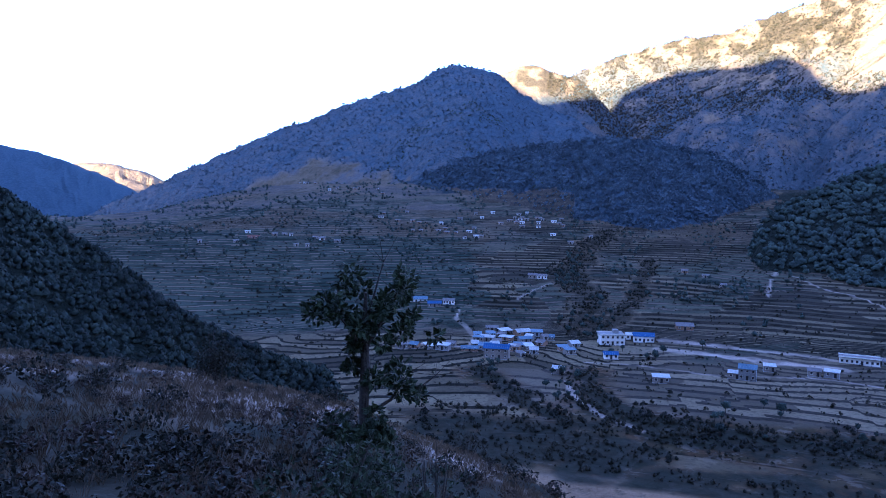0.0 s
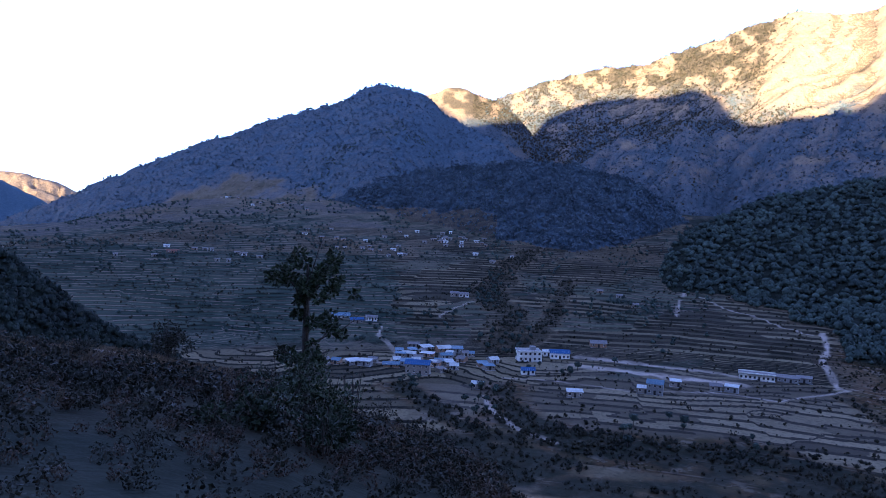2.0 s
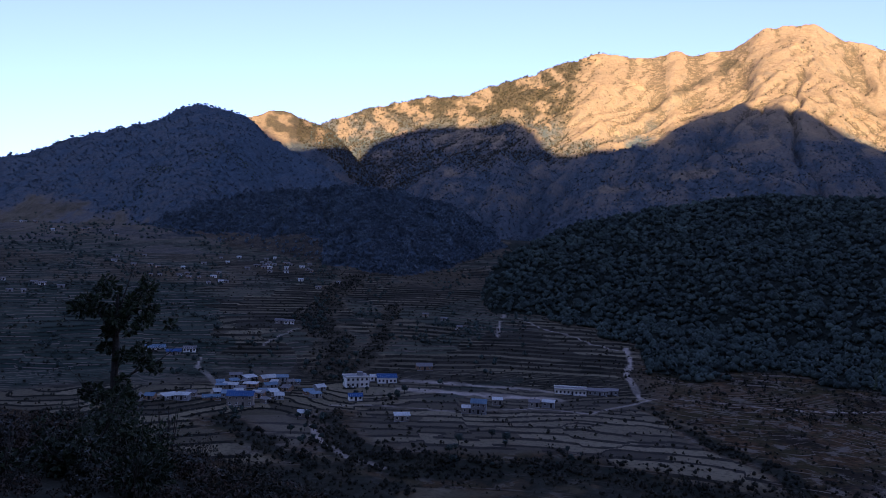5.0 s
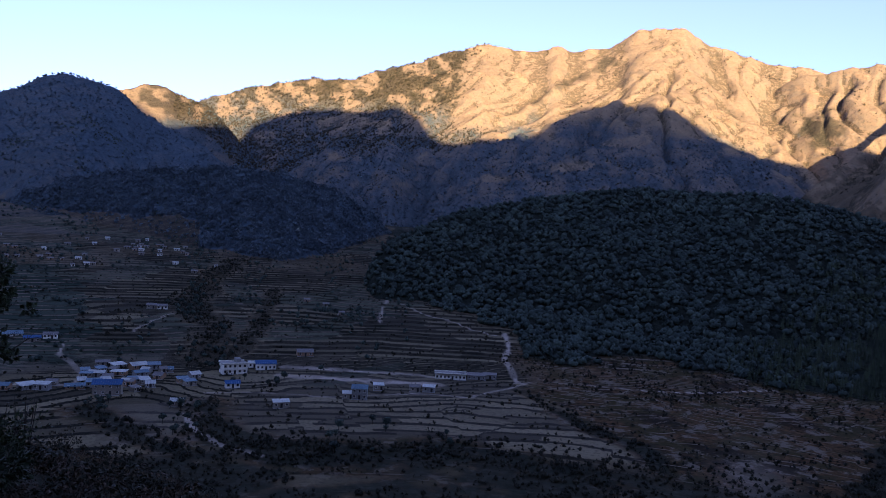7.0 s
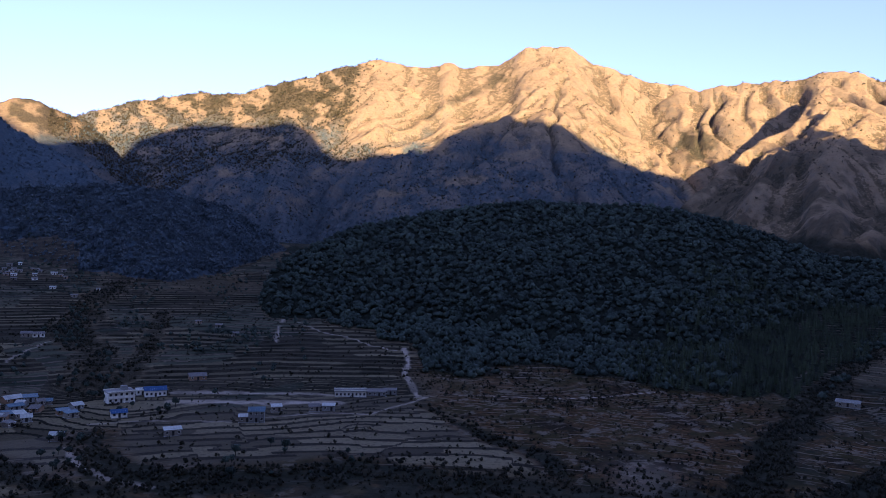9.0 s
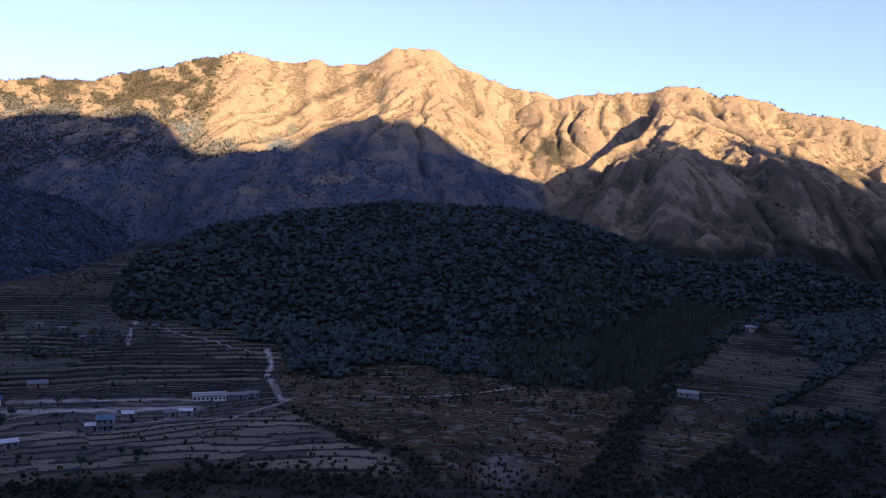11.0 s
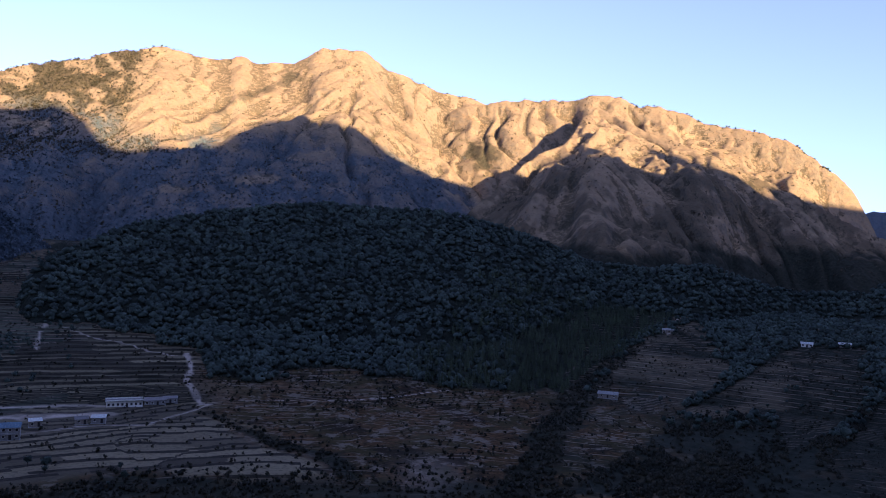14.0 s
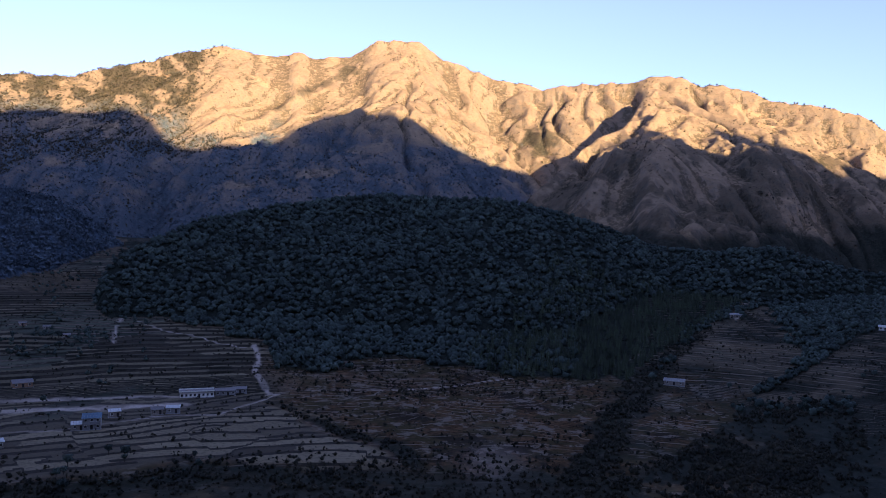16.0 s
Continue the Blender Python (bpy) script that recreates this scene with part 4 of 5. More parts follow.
scatter("scrub_west", TINY, p, RNG.uniform(1.4, 3.0, len(p)), RANGE_SHRUB, "mottled scrub wood on the western range", "scrub")
p = pick(90000, 2, 84, 1200, 2250, lambda a, r, z, lead: on5(lead) * np.maximum(0.3 * woodland(a, r, z, lead), 0.5 * step(fractal(r * np.sin(np.radians(a)) / 70, r * np.cos(np.radians(a)) / 70, 3, 81), 0.1, 0.9) + 0.05))
scatter("scrub_range", TINY, p, 0.6 + 1.8 * RNG.uniform(size=len(p)) ** 3, RANGE_SHRUB, "scattered scrub and trees on the dry range", "scrub")
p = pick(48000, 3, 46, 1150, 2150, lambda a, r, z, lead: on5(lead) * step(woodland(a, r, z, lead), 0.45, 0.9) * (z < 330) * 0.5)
scatter("range_woods", TINY, p, RNG.uniform(1.2, 2.8, len(p)), HAZY_OAK, "haze-tinted wood on the lower slopes of the range", "forest")

# trees along the crests
crest_places = []
for name, a0, a1, n in (("dome", -27, -2, 70), ("range_west", 5, 26, 90), ("range_west", 41, 55, 24), ("range_east", 56, 74, 60)):
    bearings, _, ranges, *_ = CRESTS[name]
    a = RNG.uniform(a0, a1, n) + RNG.normal(scale=0.2, size=n)
    r = np.interp(a, bearings, ranges) - RNG.uniform(0, 8, n)
    z, _, _ = terrain(a, r)
    crest_places.append(np.stack([r * np.sin(np.radians(a)), r * np.cos(np.radians(a)), EYE + z - 0.5], -1))
p = np.concatenate(crest_places)
scatter("crest_trees", BROAD_FAR, p, RNG.uniform(1.1, 2.9, len(p)), OAK, "thin row of trees along the skyline", "trees")

# ---- scrub in the valley ----
base_like = is_lead("base", "terrace_knoll", "terrace_knoll_east")


def on_riser(a, r, z, lead):
    u = np.where(z < -70, (z + 70) / LOW_STEP, (z + 70) / HIGH_STEP) - plot_phase(r * np.sin(np.radians(a)), r * np.cos(np.radians(a)))
    f = u - np.floor(u)
    return base_like(lead) * np.where((f > 0.03) & (f < 0.97), 0.9, 0.07) * (0.35 + 0.65 * step(wave(a * 0.9, r / 40, 51), -0.3, 0.5))


p = pick(120000, -39, 84, 235, 800, on_riser)
scatter("riser_shrubs", [clump(6, 0.7, 0.7, False) for _ in range(6)], p, 0.3 + 0.9 * RNG.uniform(size=len(p)) ** 2, SHRUB, "low dark shrubs on the terrace walls", "shrubs")
dark = lambda a, r, z, lead: base_like(lead) * (1 - step(away_from(DITCHES, r * np.sin(np.radians(a)), r * np.cos(np.radians(a))) + np.where(a > 50, 0.35, 0.7) * fractal(r * np.sin(np.radians(a)) / 22, r * np.cos(np.radians(a)) / 22, 3, 58), 0.5, 1.5))
p = pick(80000, -8, 84, 235, 760, lambda a, r, z, lead: dark(a, r, z, lead) * np.where(a > 50, 0.85, 0.6))
scatter("ditch_scrub", SPRIG, p, RNG.uniform(0.4, 1.5, len(p)), SHRUB, "dark scrub along ditches and the river bank", "scrub")
def thicket(a, r, z, lead):
    x, y = r * np.sin(np.radians(a)), r * np.cos(np.radians(a))
    return eastern(a, r, z, lead, fractal(x / 60, y / 60, 4, 11), fractal(x / 9, y / 9, 3, 12))


p = pick(26000, 52, 86, 225, 470, lambda a, r, z, lead: thicket(a, r, z, lead) * step(fractal(a / 2.5, r / 45, 3, 62), -0.5, 0.5) * 0.7)
scatter("east_thicket", SPRIG, p, RNG.uniform(0.4, 1.5, len(p)), SHRUB, "dark thicket on the shaded eastern slope", "scrub")
p = pick(16000, 55, 86, 380, 780, lambda a, r, z, lead: thicket(a, r, z, lead) * 0.62 * step(r, 380, 480))
scatter("east_woods", BROAD, p, RNG.uniform(1.2, 3.0, len(p)), OAK, "dark woods between the eastern terraces", "forest")
bank = lambda a, r, z, lead: base_like(lead) * (1 - step(r, 275, 305)) * step(fractal(r * np.sin(np.radians(a)) / 60, r * np.cos(np.radians(a)) / 60, 4, 11) + 0.6 * fractal(r * np.sin(np.radians(a)) / 12, r * np.cos(np.radians(a)) / 12, 3, 59), -0.1, 0.3)
p = pick(15000, -10, 56, 222, 305, lambda a, r, z, lead: bank(a, r, z, lead) * 0.3)
scatter("bank_scrub", SPRIG, p, 0.25 + 1.0 * RNG.uniform(size=len(p)) ** 2, SHRUB, "tangled dark scrub on the stony river bank", "scrub")
wild = lambda a, r, z, lead: base_like(lead) * step(a, 28, 32) * (0.7 + 0.3 * step(a + 2 * wave(a, r / 30, 8), 62, 68)) * step(fractal(a * 1.2, r / 25, 3, 52), -0.1, 0.9)
p = pick(26000, 28, 84, 240, 640, lambda a, r, z, lead: wild(a, r, z, lead) * 0.6)
scatter("slope_scrub", SPRIG, p, 0.2 + 0.9 * RNG.uniform(size=len(p)) ** 2.5, SHRUB, "scattered bushes on rough brown slopes", "scrub")
p = pick(15000, -39, 20, 420, 1300, lambda a, r, z, lead: (is_lead("base", "dome")(lead) | (is_lead("woods_spur")(lead) & (a < 5))) * 0.6 * step(fractal(a * 0.5, r / 90, 3, 53) + 0.5 * step(r, 620, 900), 0.15, 0.7))
scatter("slope_trees", SPRIG, p, RNG.uniform(0.9, 2.3, len(p)), OAK, "scattered trees among the terraces and hamlets", "trees")


# ---- houses ----
def window(house, x, z, w, h, y, frame_mat):
    f = 0.09
    win = part("window", boxes((x - w / 2, x + w / 2, y - 0.06, y + 0.02, z, z + f), (x - w / 2, x + w / 2, y - 0.06, y + 0.02, z + h - f, z + h),
                               (x - w / 2, x - w / 2 + f, y - 0.06, y + 0.02, z + f, z + h - f), (x + w / 2 - f, x + w / 2, y - 0.06, y + 0.02, z + f, z + h - f)), frame_mat, house)
    part("pane", boxes((x - w / 2 + f, x + w / 2 - f, y - 0.03, y + 0.02, z + f, z + h - f)), DARK, win)


def gable(w, d, z, rise, over, thick=0.12, waves=0):
    """Two sloping sheets meeting at a ridge along x."""
    bm = bmesh.new()
    for side in (-1, 1):
        y0, y1 = side * (d / 2 + over), 0.0
        slope = rise / (d / 2)
        z0, z1 = z - slope * over, z + rise
        n = max(1, waves)
        for i in range(n):
            xa, xb = -w / 2 - over + (w + 2 * over) * i / n, -w / 2 - over + (w + 2 * over) * (i + (0.94 if waves else 1.0)) / n
            pts = [(xa, y0, z0), (xb, y0, z0), (xb, y1, z1), (xa, y1, z1)]
            low = [bm.verts.new(q) for q in pts]
            high = [bm.verts.new((q[0], q[1], q[2] + thick)) for q in pts]
            for quad in (low[::-1], high, *[[low[k], low[(k + 1) % 4], high[(k + 1) % 4], high[k]] for k in range(4)]):
                bm.faces.new(quad)
    bmesh.ops.recalc_face_normals(bm, faces=bm.faces[:])
    return bm


def house(a, r, w, d, storeys, wall_mat, roof_mat, label, roof="gable", bays=3, turn=0.0, group="", name="house", storey=2.6, porch=False):
    """A house that looks down the slope to the viewer: walls with a plinth, roof, door, windows; a veranda of posts if porch."""
    r = settle(a, r)
    at = spot(a, r)
    low = min(spot(a - 0.5 * math.degrees(w / r), r - d / 2).z, spot(a + 0.5 * math.degrees(w / r), r - d / 2).z, at.z)
    ob = thing(name, Matrix.Translation((at.x, at.y, low)) @ pose(0, 0, 0, 0, 0, -a + turn), label, "house", group)
    h = storeys * storey
    wall = boxes((-w / 2, w / 2, -d / 2, d / 2, -0.6, h))
    if roof == "gable":
        rise = 0.24 * d
        for x in (-w / 2, w / 2):
            v = [wall.verts.new((x, -d / 2, h)), wall.verts.new((x, d / 2, h)), wall.verts.new((x, 0, h + rise))]
            wall.faces.new(v)
    part("wall", wall, wall_mat, ob)
    part("plinth", boxes((-w / 2 - 0.25, w / 2 + 0.25, -d / 2 - 0.6, d / 2 + 0.2, -1.2, 0.15)), CONCRETE, ob)
    if roof == "gable":
        part("roof", gable(w, d, h, 0.24 * d, 0.45, 0.08, max(4, int(w / 0.9))), roof_mat, ob)
    elif roof == "flat":
        roof_ob = part("roof", boxes((-w / 2 - 0.5, w / 2 + 0.5, -d / 2 - 0.9, d / 2 + 0.4, h, h + 0.18)), roof_mat, ob)
        part("parapet", boxes((-w / 2 - 0.45, w / 2 + 0.45, -d / 2 - 0.85, -d / 2 - 0.75, h + 0.18, h + 0.75)), wall_mat, roof_ob)
        part("parapet", boxes((-w / 2 - 0.45, w / 2 + 0.45, d / 2 + 0.25, d / 2 + 0.35, h + 0.18, h + 0.75)), wall_mat, roof_ob)
        if storeys > 1:
            part("stair_head", boxes((w * 0.1, w * 0.32, 0, d / 2 - 0.3, h + 0.18, h + 2.1)), roof_mat, roof_ob)
    else:
        bm = bmesh.new()
        n = max(3, int(w / 0.9))
        for i in range(n):
            x0, x1 = -w / 2 - 0.3 + (w + 0.6) * i / n, -w / 2 - 0.3 + (w + 0.6) * (i + 0.94) / n
            lo = [bm.verts.new(q) for q in ((x0, -d / 2 - 0.5, h + 0.02), (x1, -d / 2 - 0.5, h + 0.02), (x1, d / 2 + 0.3, h + 0.16 * d), (x0, d / 2 + 0.3, h + 0.16 * d))]
            hi = [bm.verts.new(q.co + Vector((0, 0, 0.07))) for q in lo]
            for quad in (lo[::-1], hi, *[[lo[k], lo[(k + 1) % 4], hi[(k + 1) % 4], hi[k]] for k in range(4)]):
                bm.faces.new(quad)
        part("roof", bm, roof_mat, ob)
    for s in range(storeys):
        for b in range(bays):
            x = -w / 2 + w * (b + 0.5) / bays
            z = s * storey
            if s == 0 and b == bays // 2:
                part("door", boxes((x - 0.5, x + 0.5, -d / 2 - 0.07, -d / 2 + 0.02, 0.15, 2.1)), DARK, ob)
            else:
                window(ob, x, z + 0.95, min(1.15, 0.5 * w / bays), 1.2, -d / 2, WHITEWASH if wall_mat is not WHITEWASH else CONCRETE)
    if porch:
        for b in range(bays + 1):
            x = -w / 2 + 0.15 + (w - 0.3) * b / bays
            part("post", boxes((x - 0.14, x + 0.14, -d / 2 - 0.85, -d / 2 - 0.57, 0.0, h)), wall_mat, ob)
        for s in range(1, storeys):
            part("balcony", boxes((-w / 2, w / 2, -d / 2 - 0.9, -d / 2, s * storey - 0.15, s * storey), (-w / 2, w / 2, -d / 2 - 0.9, -d / 2 - 0.82, s * storey, s * storey + 0.5)), wall_mat, ob)
    return ob


house(7.03, 400, 12.5, 8, 2, WHITEWASH, CONCRETE, "white two-storey concrete house with flat roof beside terraces", "flat", 5, 14, porch=True, storey=2.7)
house(9.39, 411, 10.5, 6.5, 1, WHITEWASH, BLUE_TIN, "white house under a bright blue tin roof", "gable", 5, 6, storey=3.4)
house(8.39, 414, 4, 4, 1, WHITEWASH, PALE_TIN, "small white annexe beside the blue-roofed house", "shed", 2, 6)
house(23.51, 402, 16.5, 6.5, 1, WHITEWASH, SLATE, "long white school building with dark openings and flat grey roof", "flat", 8, 2, storey=3.1, name="school_house")
house(25.52, 404, 10, 5, 1, CONCRETE, SLATE, "grey unfinished block building beside the school", "shed", 4, 2)
house(26.56, 407, 7, 4, 1, CONCRETE, SLATE, "low grey outbuilding near the landslip", "shed", 3, 2)
house(16.58, 351, 7, 6, 2, CONCRETE, SKY_TIN, "grey two-storey house on pillars with blue-grey roof", "gable", 3, -4, porch=True)
house(15.69, 350, 5, 4, 1, PLASTER, PALE_TIN, "low shed beside the pillared house", "shed", 2, 0)
house(7.03, 368, 6.5, 5, 1, WHITEWASH, BLUE_TIN, "small white cottage with a blue roof", "gable", 3, 8, storey=2.4)
house(12.24, 437, 9, 6, 1, MUD, SLATE, "brown mud-walled farmhouse with slate roof", "gable", 3, 10)
house(3.19, 337, 5, 4, 1, PLASTER, PALE_TIN, "small shed with a pale tin roof below the bazaar", "gable", 2, -10)
house(10.66, 334, 7, 4, 1, PLASTER, PALE_TIN, "low farm shed beside the path", "shed", 3, 8)
house(-5.23, 473, 7, 4.5, 1, WHITEWASH, SLATE, "whitewashed farmhouse above the bazaar", "gable", 4, -6)
house(-6.35, 468, 8, 5, 1, PLASTER, BLUE_TIN, "low house with blue roof above the bazaar", "gable", 3, 4)
house(-7.6, 478, 11, 6, 1, WHITEWASH, SKY_TIN, "long pale house with blue-grey roof", "gable", 4, 4)
house(1.83, 543, 7, 4.5, 1, WHITEWASH, SLATE, "white farmhouse among terraces", "gable", 3, 8)
house(1.14, 544, 6, 5, 1, PLASTER, SLATE, "stone outbuilding among terraces", "gable", 2, -8)
house(-20.0, 691, 10, 6, 1, BRICK, BRICK, "salmon-red two-storey house on the far terraces", "flat", 5, 6)
house(59.2, 440, 11, 5, 1, PLASTER, CONCRETE, "lone shed with grey roof on the brown slope", "gable", 3, -8)
house(63.4, 640, 10, 5, 1, PLASTER, CONCRETE, "pale farmhouse on top of the terraced knoll", "gable", 3, 6)
house(72.6, 622, 8, 5, 1, WHITEWASH, PALE_TIN, "white hut on the eastern terraces", "gable", 3, 0)
house(74.9, 625, 8, 5, 1, PLASTER, PALE_TIN, "pale hut on the eastern terraces", "gable", 3, 6)
house(20.8, 368, 5, 4, 1, PLASTER, SLATE, "stone hut beside the valley road", "gable", 2, 6)
house(21.9, 370, 6, 4, 1, CONCRETE, PALE_TIN, "low grey hut beside the valley road", "shed", 2, -6)
house(18.0, 368, 5, 4, 1, PLASTER, PALE_TIN, "small hut by the pillared house", "shed", 2, 4)

# the bazaar: tin-roofed stalls and houses packed together
BAZAAR = [(-1.9, 417, 8, "dark"), (-0.9, 414, 11, "pale"), (0.4, 413, 9, "pale"), (1.5, 408, 10, "sky"), (2.4, 404, 7, "sky"),
          (-3.0, 404, 6, "sky"), (-2.2, 396, 8, "pale"), (-0.8, 395, 12, "pale"), (0.6, 391, 8, "sky"), (-2.9, 390, 6, "sky"),
          (-1.5, 385, 7, "dark"), (0.2, 383, 7, "sky"), (-3.6, 374, 9, "sky"), (-2.4, 371, 8, "sky"), (-0.3, 373, 6, "pale"),
          (0.9, 377, 7, "pale"), (1.3, 371, 6, "pale"), (3.5, 381, 6, "sky"), (4.3, 385, 6, "pale"), (4.0, 373, 7, "sky"),
          (-5.0, 380, 6, "dark"), (-6.5, 374, 8, "pale"), (-7.8, 378, 7, "sky"), (-5.6, 370, 7, "pale"), (-8.8, 372, 7, "dark"),
          (-1.2, 402, 5, "dark"), (1.0, 399, 5, "pale"), (-0.1, 377, 5, "dark"), (-1.7, 378, 5, "pale"), (0.3, 367, 6, "dark"), (-3.2, 383, 4, "pale"), (-2.0, 407, 5, "sky"), (1.9, 384, 5, "dark"),
          (-0.9, 366, 4, "sky"), (2.1, 396, 4, "dark")]
for k, (a, r, w, tint) in enumerate(BAZAAR):
    roof_mat, colour = {"pale": (PALE_TIN, "pale"), "sky": (SKY_TIN, "blue-grey"), "dark": (SLATE, "dark rusted")}[tint]
    house(a, r + float(RNG.uniform(-5, 5)), w * float(RNG.uniform(0.6, 0.95)), float(RNG.uniform(3.6, 5.6)), 1, (PLASTER, CONCRETE, MUD, CONCRETE, PLASTER)[k % 5], roof_mat, "bazaar house with %s tin roof" % colour, ("gable", "shed")[k % 2], 3,
          float(RNG.uniform(-38, 38)), "bazaar houses", storey=float(RNG.uniform(1.8, 2.6)))
house(-1.5, 359, 12, 7, 2, PLASTER, BLUE_TIN, "two-storey plastered shop with a bright blue roof", "gable", 4, -8)

# hamlets on the far terraces
HAMLETS = [(-3.7, 706, 5, 2.2), (-6.3, 748, 10, 3.2), (-1.2, 795, 16, 3.5), (1.8, 785, 10, 2.0), (-15.4, 680, 6, 1.6), (-12.5, 957, 6, 2.4), (-17.0, 1120, 8, 1.8),
           (4.0, 700, 3, 1.5), (-9.5, 820, 3, 1.4), (13.0, 560, 3, 2.0), (-22.5, 690, 3, 2.4)]
for a0, r0, n, wide in HAMLETS:
    for k in range(n):
        a, r = a0 + RNG.uniform(-wide, wide), r0 + RNG.uniform(-32, 32)
        mats = [(PLASTER, SLATE, "earth-coloured", "slate"), (MUD, SLATE, "mud-brown", "slate"), (WHITEWASH, SLATE, "whitewashed", "slate"), (PLASTER, SLATE, "buff", "slate"), (MUD, SLATE, "brown mud", "slate"), (WHITEWASH, PALE_TIN, "white", "pale tin")]
        wm, rm, wc, rc = mats[RNG.randint(len(mats))]
        house(float(a), float(r), float(RNG.uniform(2.8, 5.2)), 3.2, 1, wm, rm, "%s farmhouse with %s roof in a hillside hamlet" % (wc, rc),
              "gable", 3, float(RNG.uniform(-20, 20)), "hamlet houses", storey=2.1)


# ---- trees that stand alone in the valley ----
def tree_mesh(cards, lumps):
    bm = bmesh.new()
    for cx, cy, cz, s in lumps:
        v, f = clump(cards, 0.34, 0.8)
        vs = [bm.verts.new(q * s + np.array([cx, cy, cz])) for q in v]
        for q in f:
            bm.faces.new([vs[i] for i in q])
    return bm


def tapered(bm, points, radii, sides=7):
    """A tube through points with a radius at each."""
    rings = []
    for i, (p, rad) in enumerate(zip(points, radii)):
        d = (Vector(points[min(i + 1, len(points) - 1)]) - Vector(points[max(i - 1, 0)])).normalized()
        u = d.orthogonal().normalized()
        v = d.cross(u)
        rings.append([bm.verts.new(Vector(p) + rad * (math.cos(2 * math.pi * k / sides) * u + math.sin(2 * math.pi * k / sides) * v)) for k in range(sides)])
    for r0, r1 in zip(rings, rings[1:]):
        for k in range(sides):
            bm.faces.new((r0[k], r0[(k + 1) % sides], r1[(k + 1) % sides], r1[k]))
    bm.faces.new(rings[-1])


def valley_tree(kind):
    ob = thing("valley_tree", Matrix(), "dark broadleaf tree standing among the terraces", "tree", "valley trees")
    bm = bmesh.new()
    tapered(bm, [(0, 0, -0.4), (0.1, 0, 1.2), (0.05, 0.1, 2.6), (0.3, 0.1, 3.8)], [0.25, 0.2, 0.15, 0.06])
    tapered(bm, [(0.05, 0.1, 2.2), (-0.7, 0.2, 3.2), (-1.0, 0.3, 3.9)], [0.12, 0.08, 0.03], 5)
    part("trunk", bm, BARK, ob)
    part("crown", tree_mesh(34, [(0, 0, 2.0, 1.7 + 0.3 * kind), (-1.1, 0.3, 2.4, 1.1), (0.9, -0.4, 2.8, 1.2), (0.2, 0.5, 3.4, 1.1)]), OAK, ob)
    return ob


kinds = [valley_tree(k) for k in range(3)]
STANDS = [(6.2, 425, 1.2, 8), (4.6, 430, 1.6, 16), (3.8, 545, 1.0, 14), (5.0, 640, 1.2, 12), (8.6, 520, 3.5, 10), (14, 520, 4, 12), (-2, 350, 1.2, 9), (3.6, 320, 1.4, 12),
          (11, 390, 4, 10), (20, 290, 6, 14), (-14, 560, 8, 14), (-10, 700, 9, 16), (60, 560, 1.5, 8), (66, 420, 5, 18), (74, 460, 6, 18), (62, 640, 2, 8), (18, 560, 2, 8)]
for a0, r0, wide, n in STANDS:
    for k in range(n):
        at = spot(a0 + RNG.uniform(-wide, wide), r0 + RNG.uniform(-25, 25))
        s = RNG.uniform(0.35, 0.95)
        m = Matrix.Translation(at) @ pose(0, 0, 0, 0, 0, RNG.uniform(0, 360)) @ Matrix.Scale(s, 4)
        src = kinds[RNG.randint(3)]
        c = copy_thing(src, m)
        c.matrix_basis = m
for k, ob in enumerate(kinds):
    ob.matrix_world = Matrix.Translation(spot(2.2 + k, 560 + 12 * k))


# ---- the hillside in front ----
def leaves(bm, centre, radius, n, size, flat=0.8):
    """Folded pointed leaves in a loose ball."""
    for _ in range(n):
        d = Vector(RNG.normal(size=3)).normalized()
        p = Vector(centre) + Vector((d.x, d.y, d.z * flat)) * radius * RNG.uniform(0.25, 1.0) ** 0.6
        u = (d + Vector(RNG.normal(scale=0.7, size=3))).normalized()
        v = u.orthogonal().normalized()
        v.rotate(Matrix.Rotation(RNG.uniform(0, 6.28), 3, u))
        w = u.cross(v)
        s = size * RNG.uniform(0.7, 1.3)
        q = [p, p + s * (0.5 * u + 0.28 * v + 0.06 * w), p + s * u, p + s * (0.5 * u - 0.28 * v + 0.06 * w)]
        bm.faces.new([bm.verts.new(x) for x in q])


def near_frame(a, r):
    """A frame on the hillside at a bearing: x to the right, y away, z up."""
    return Matrix.Translation(spot(a, r)) @ pose(0, 0, 0, 0, 0, -a)


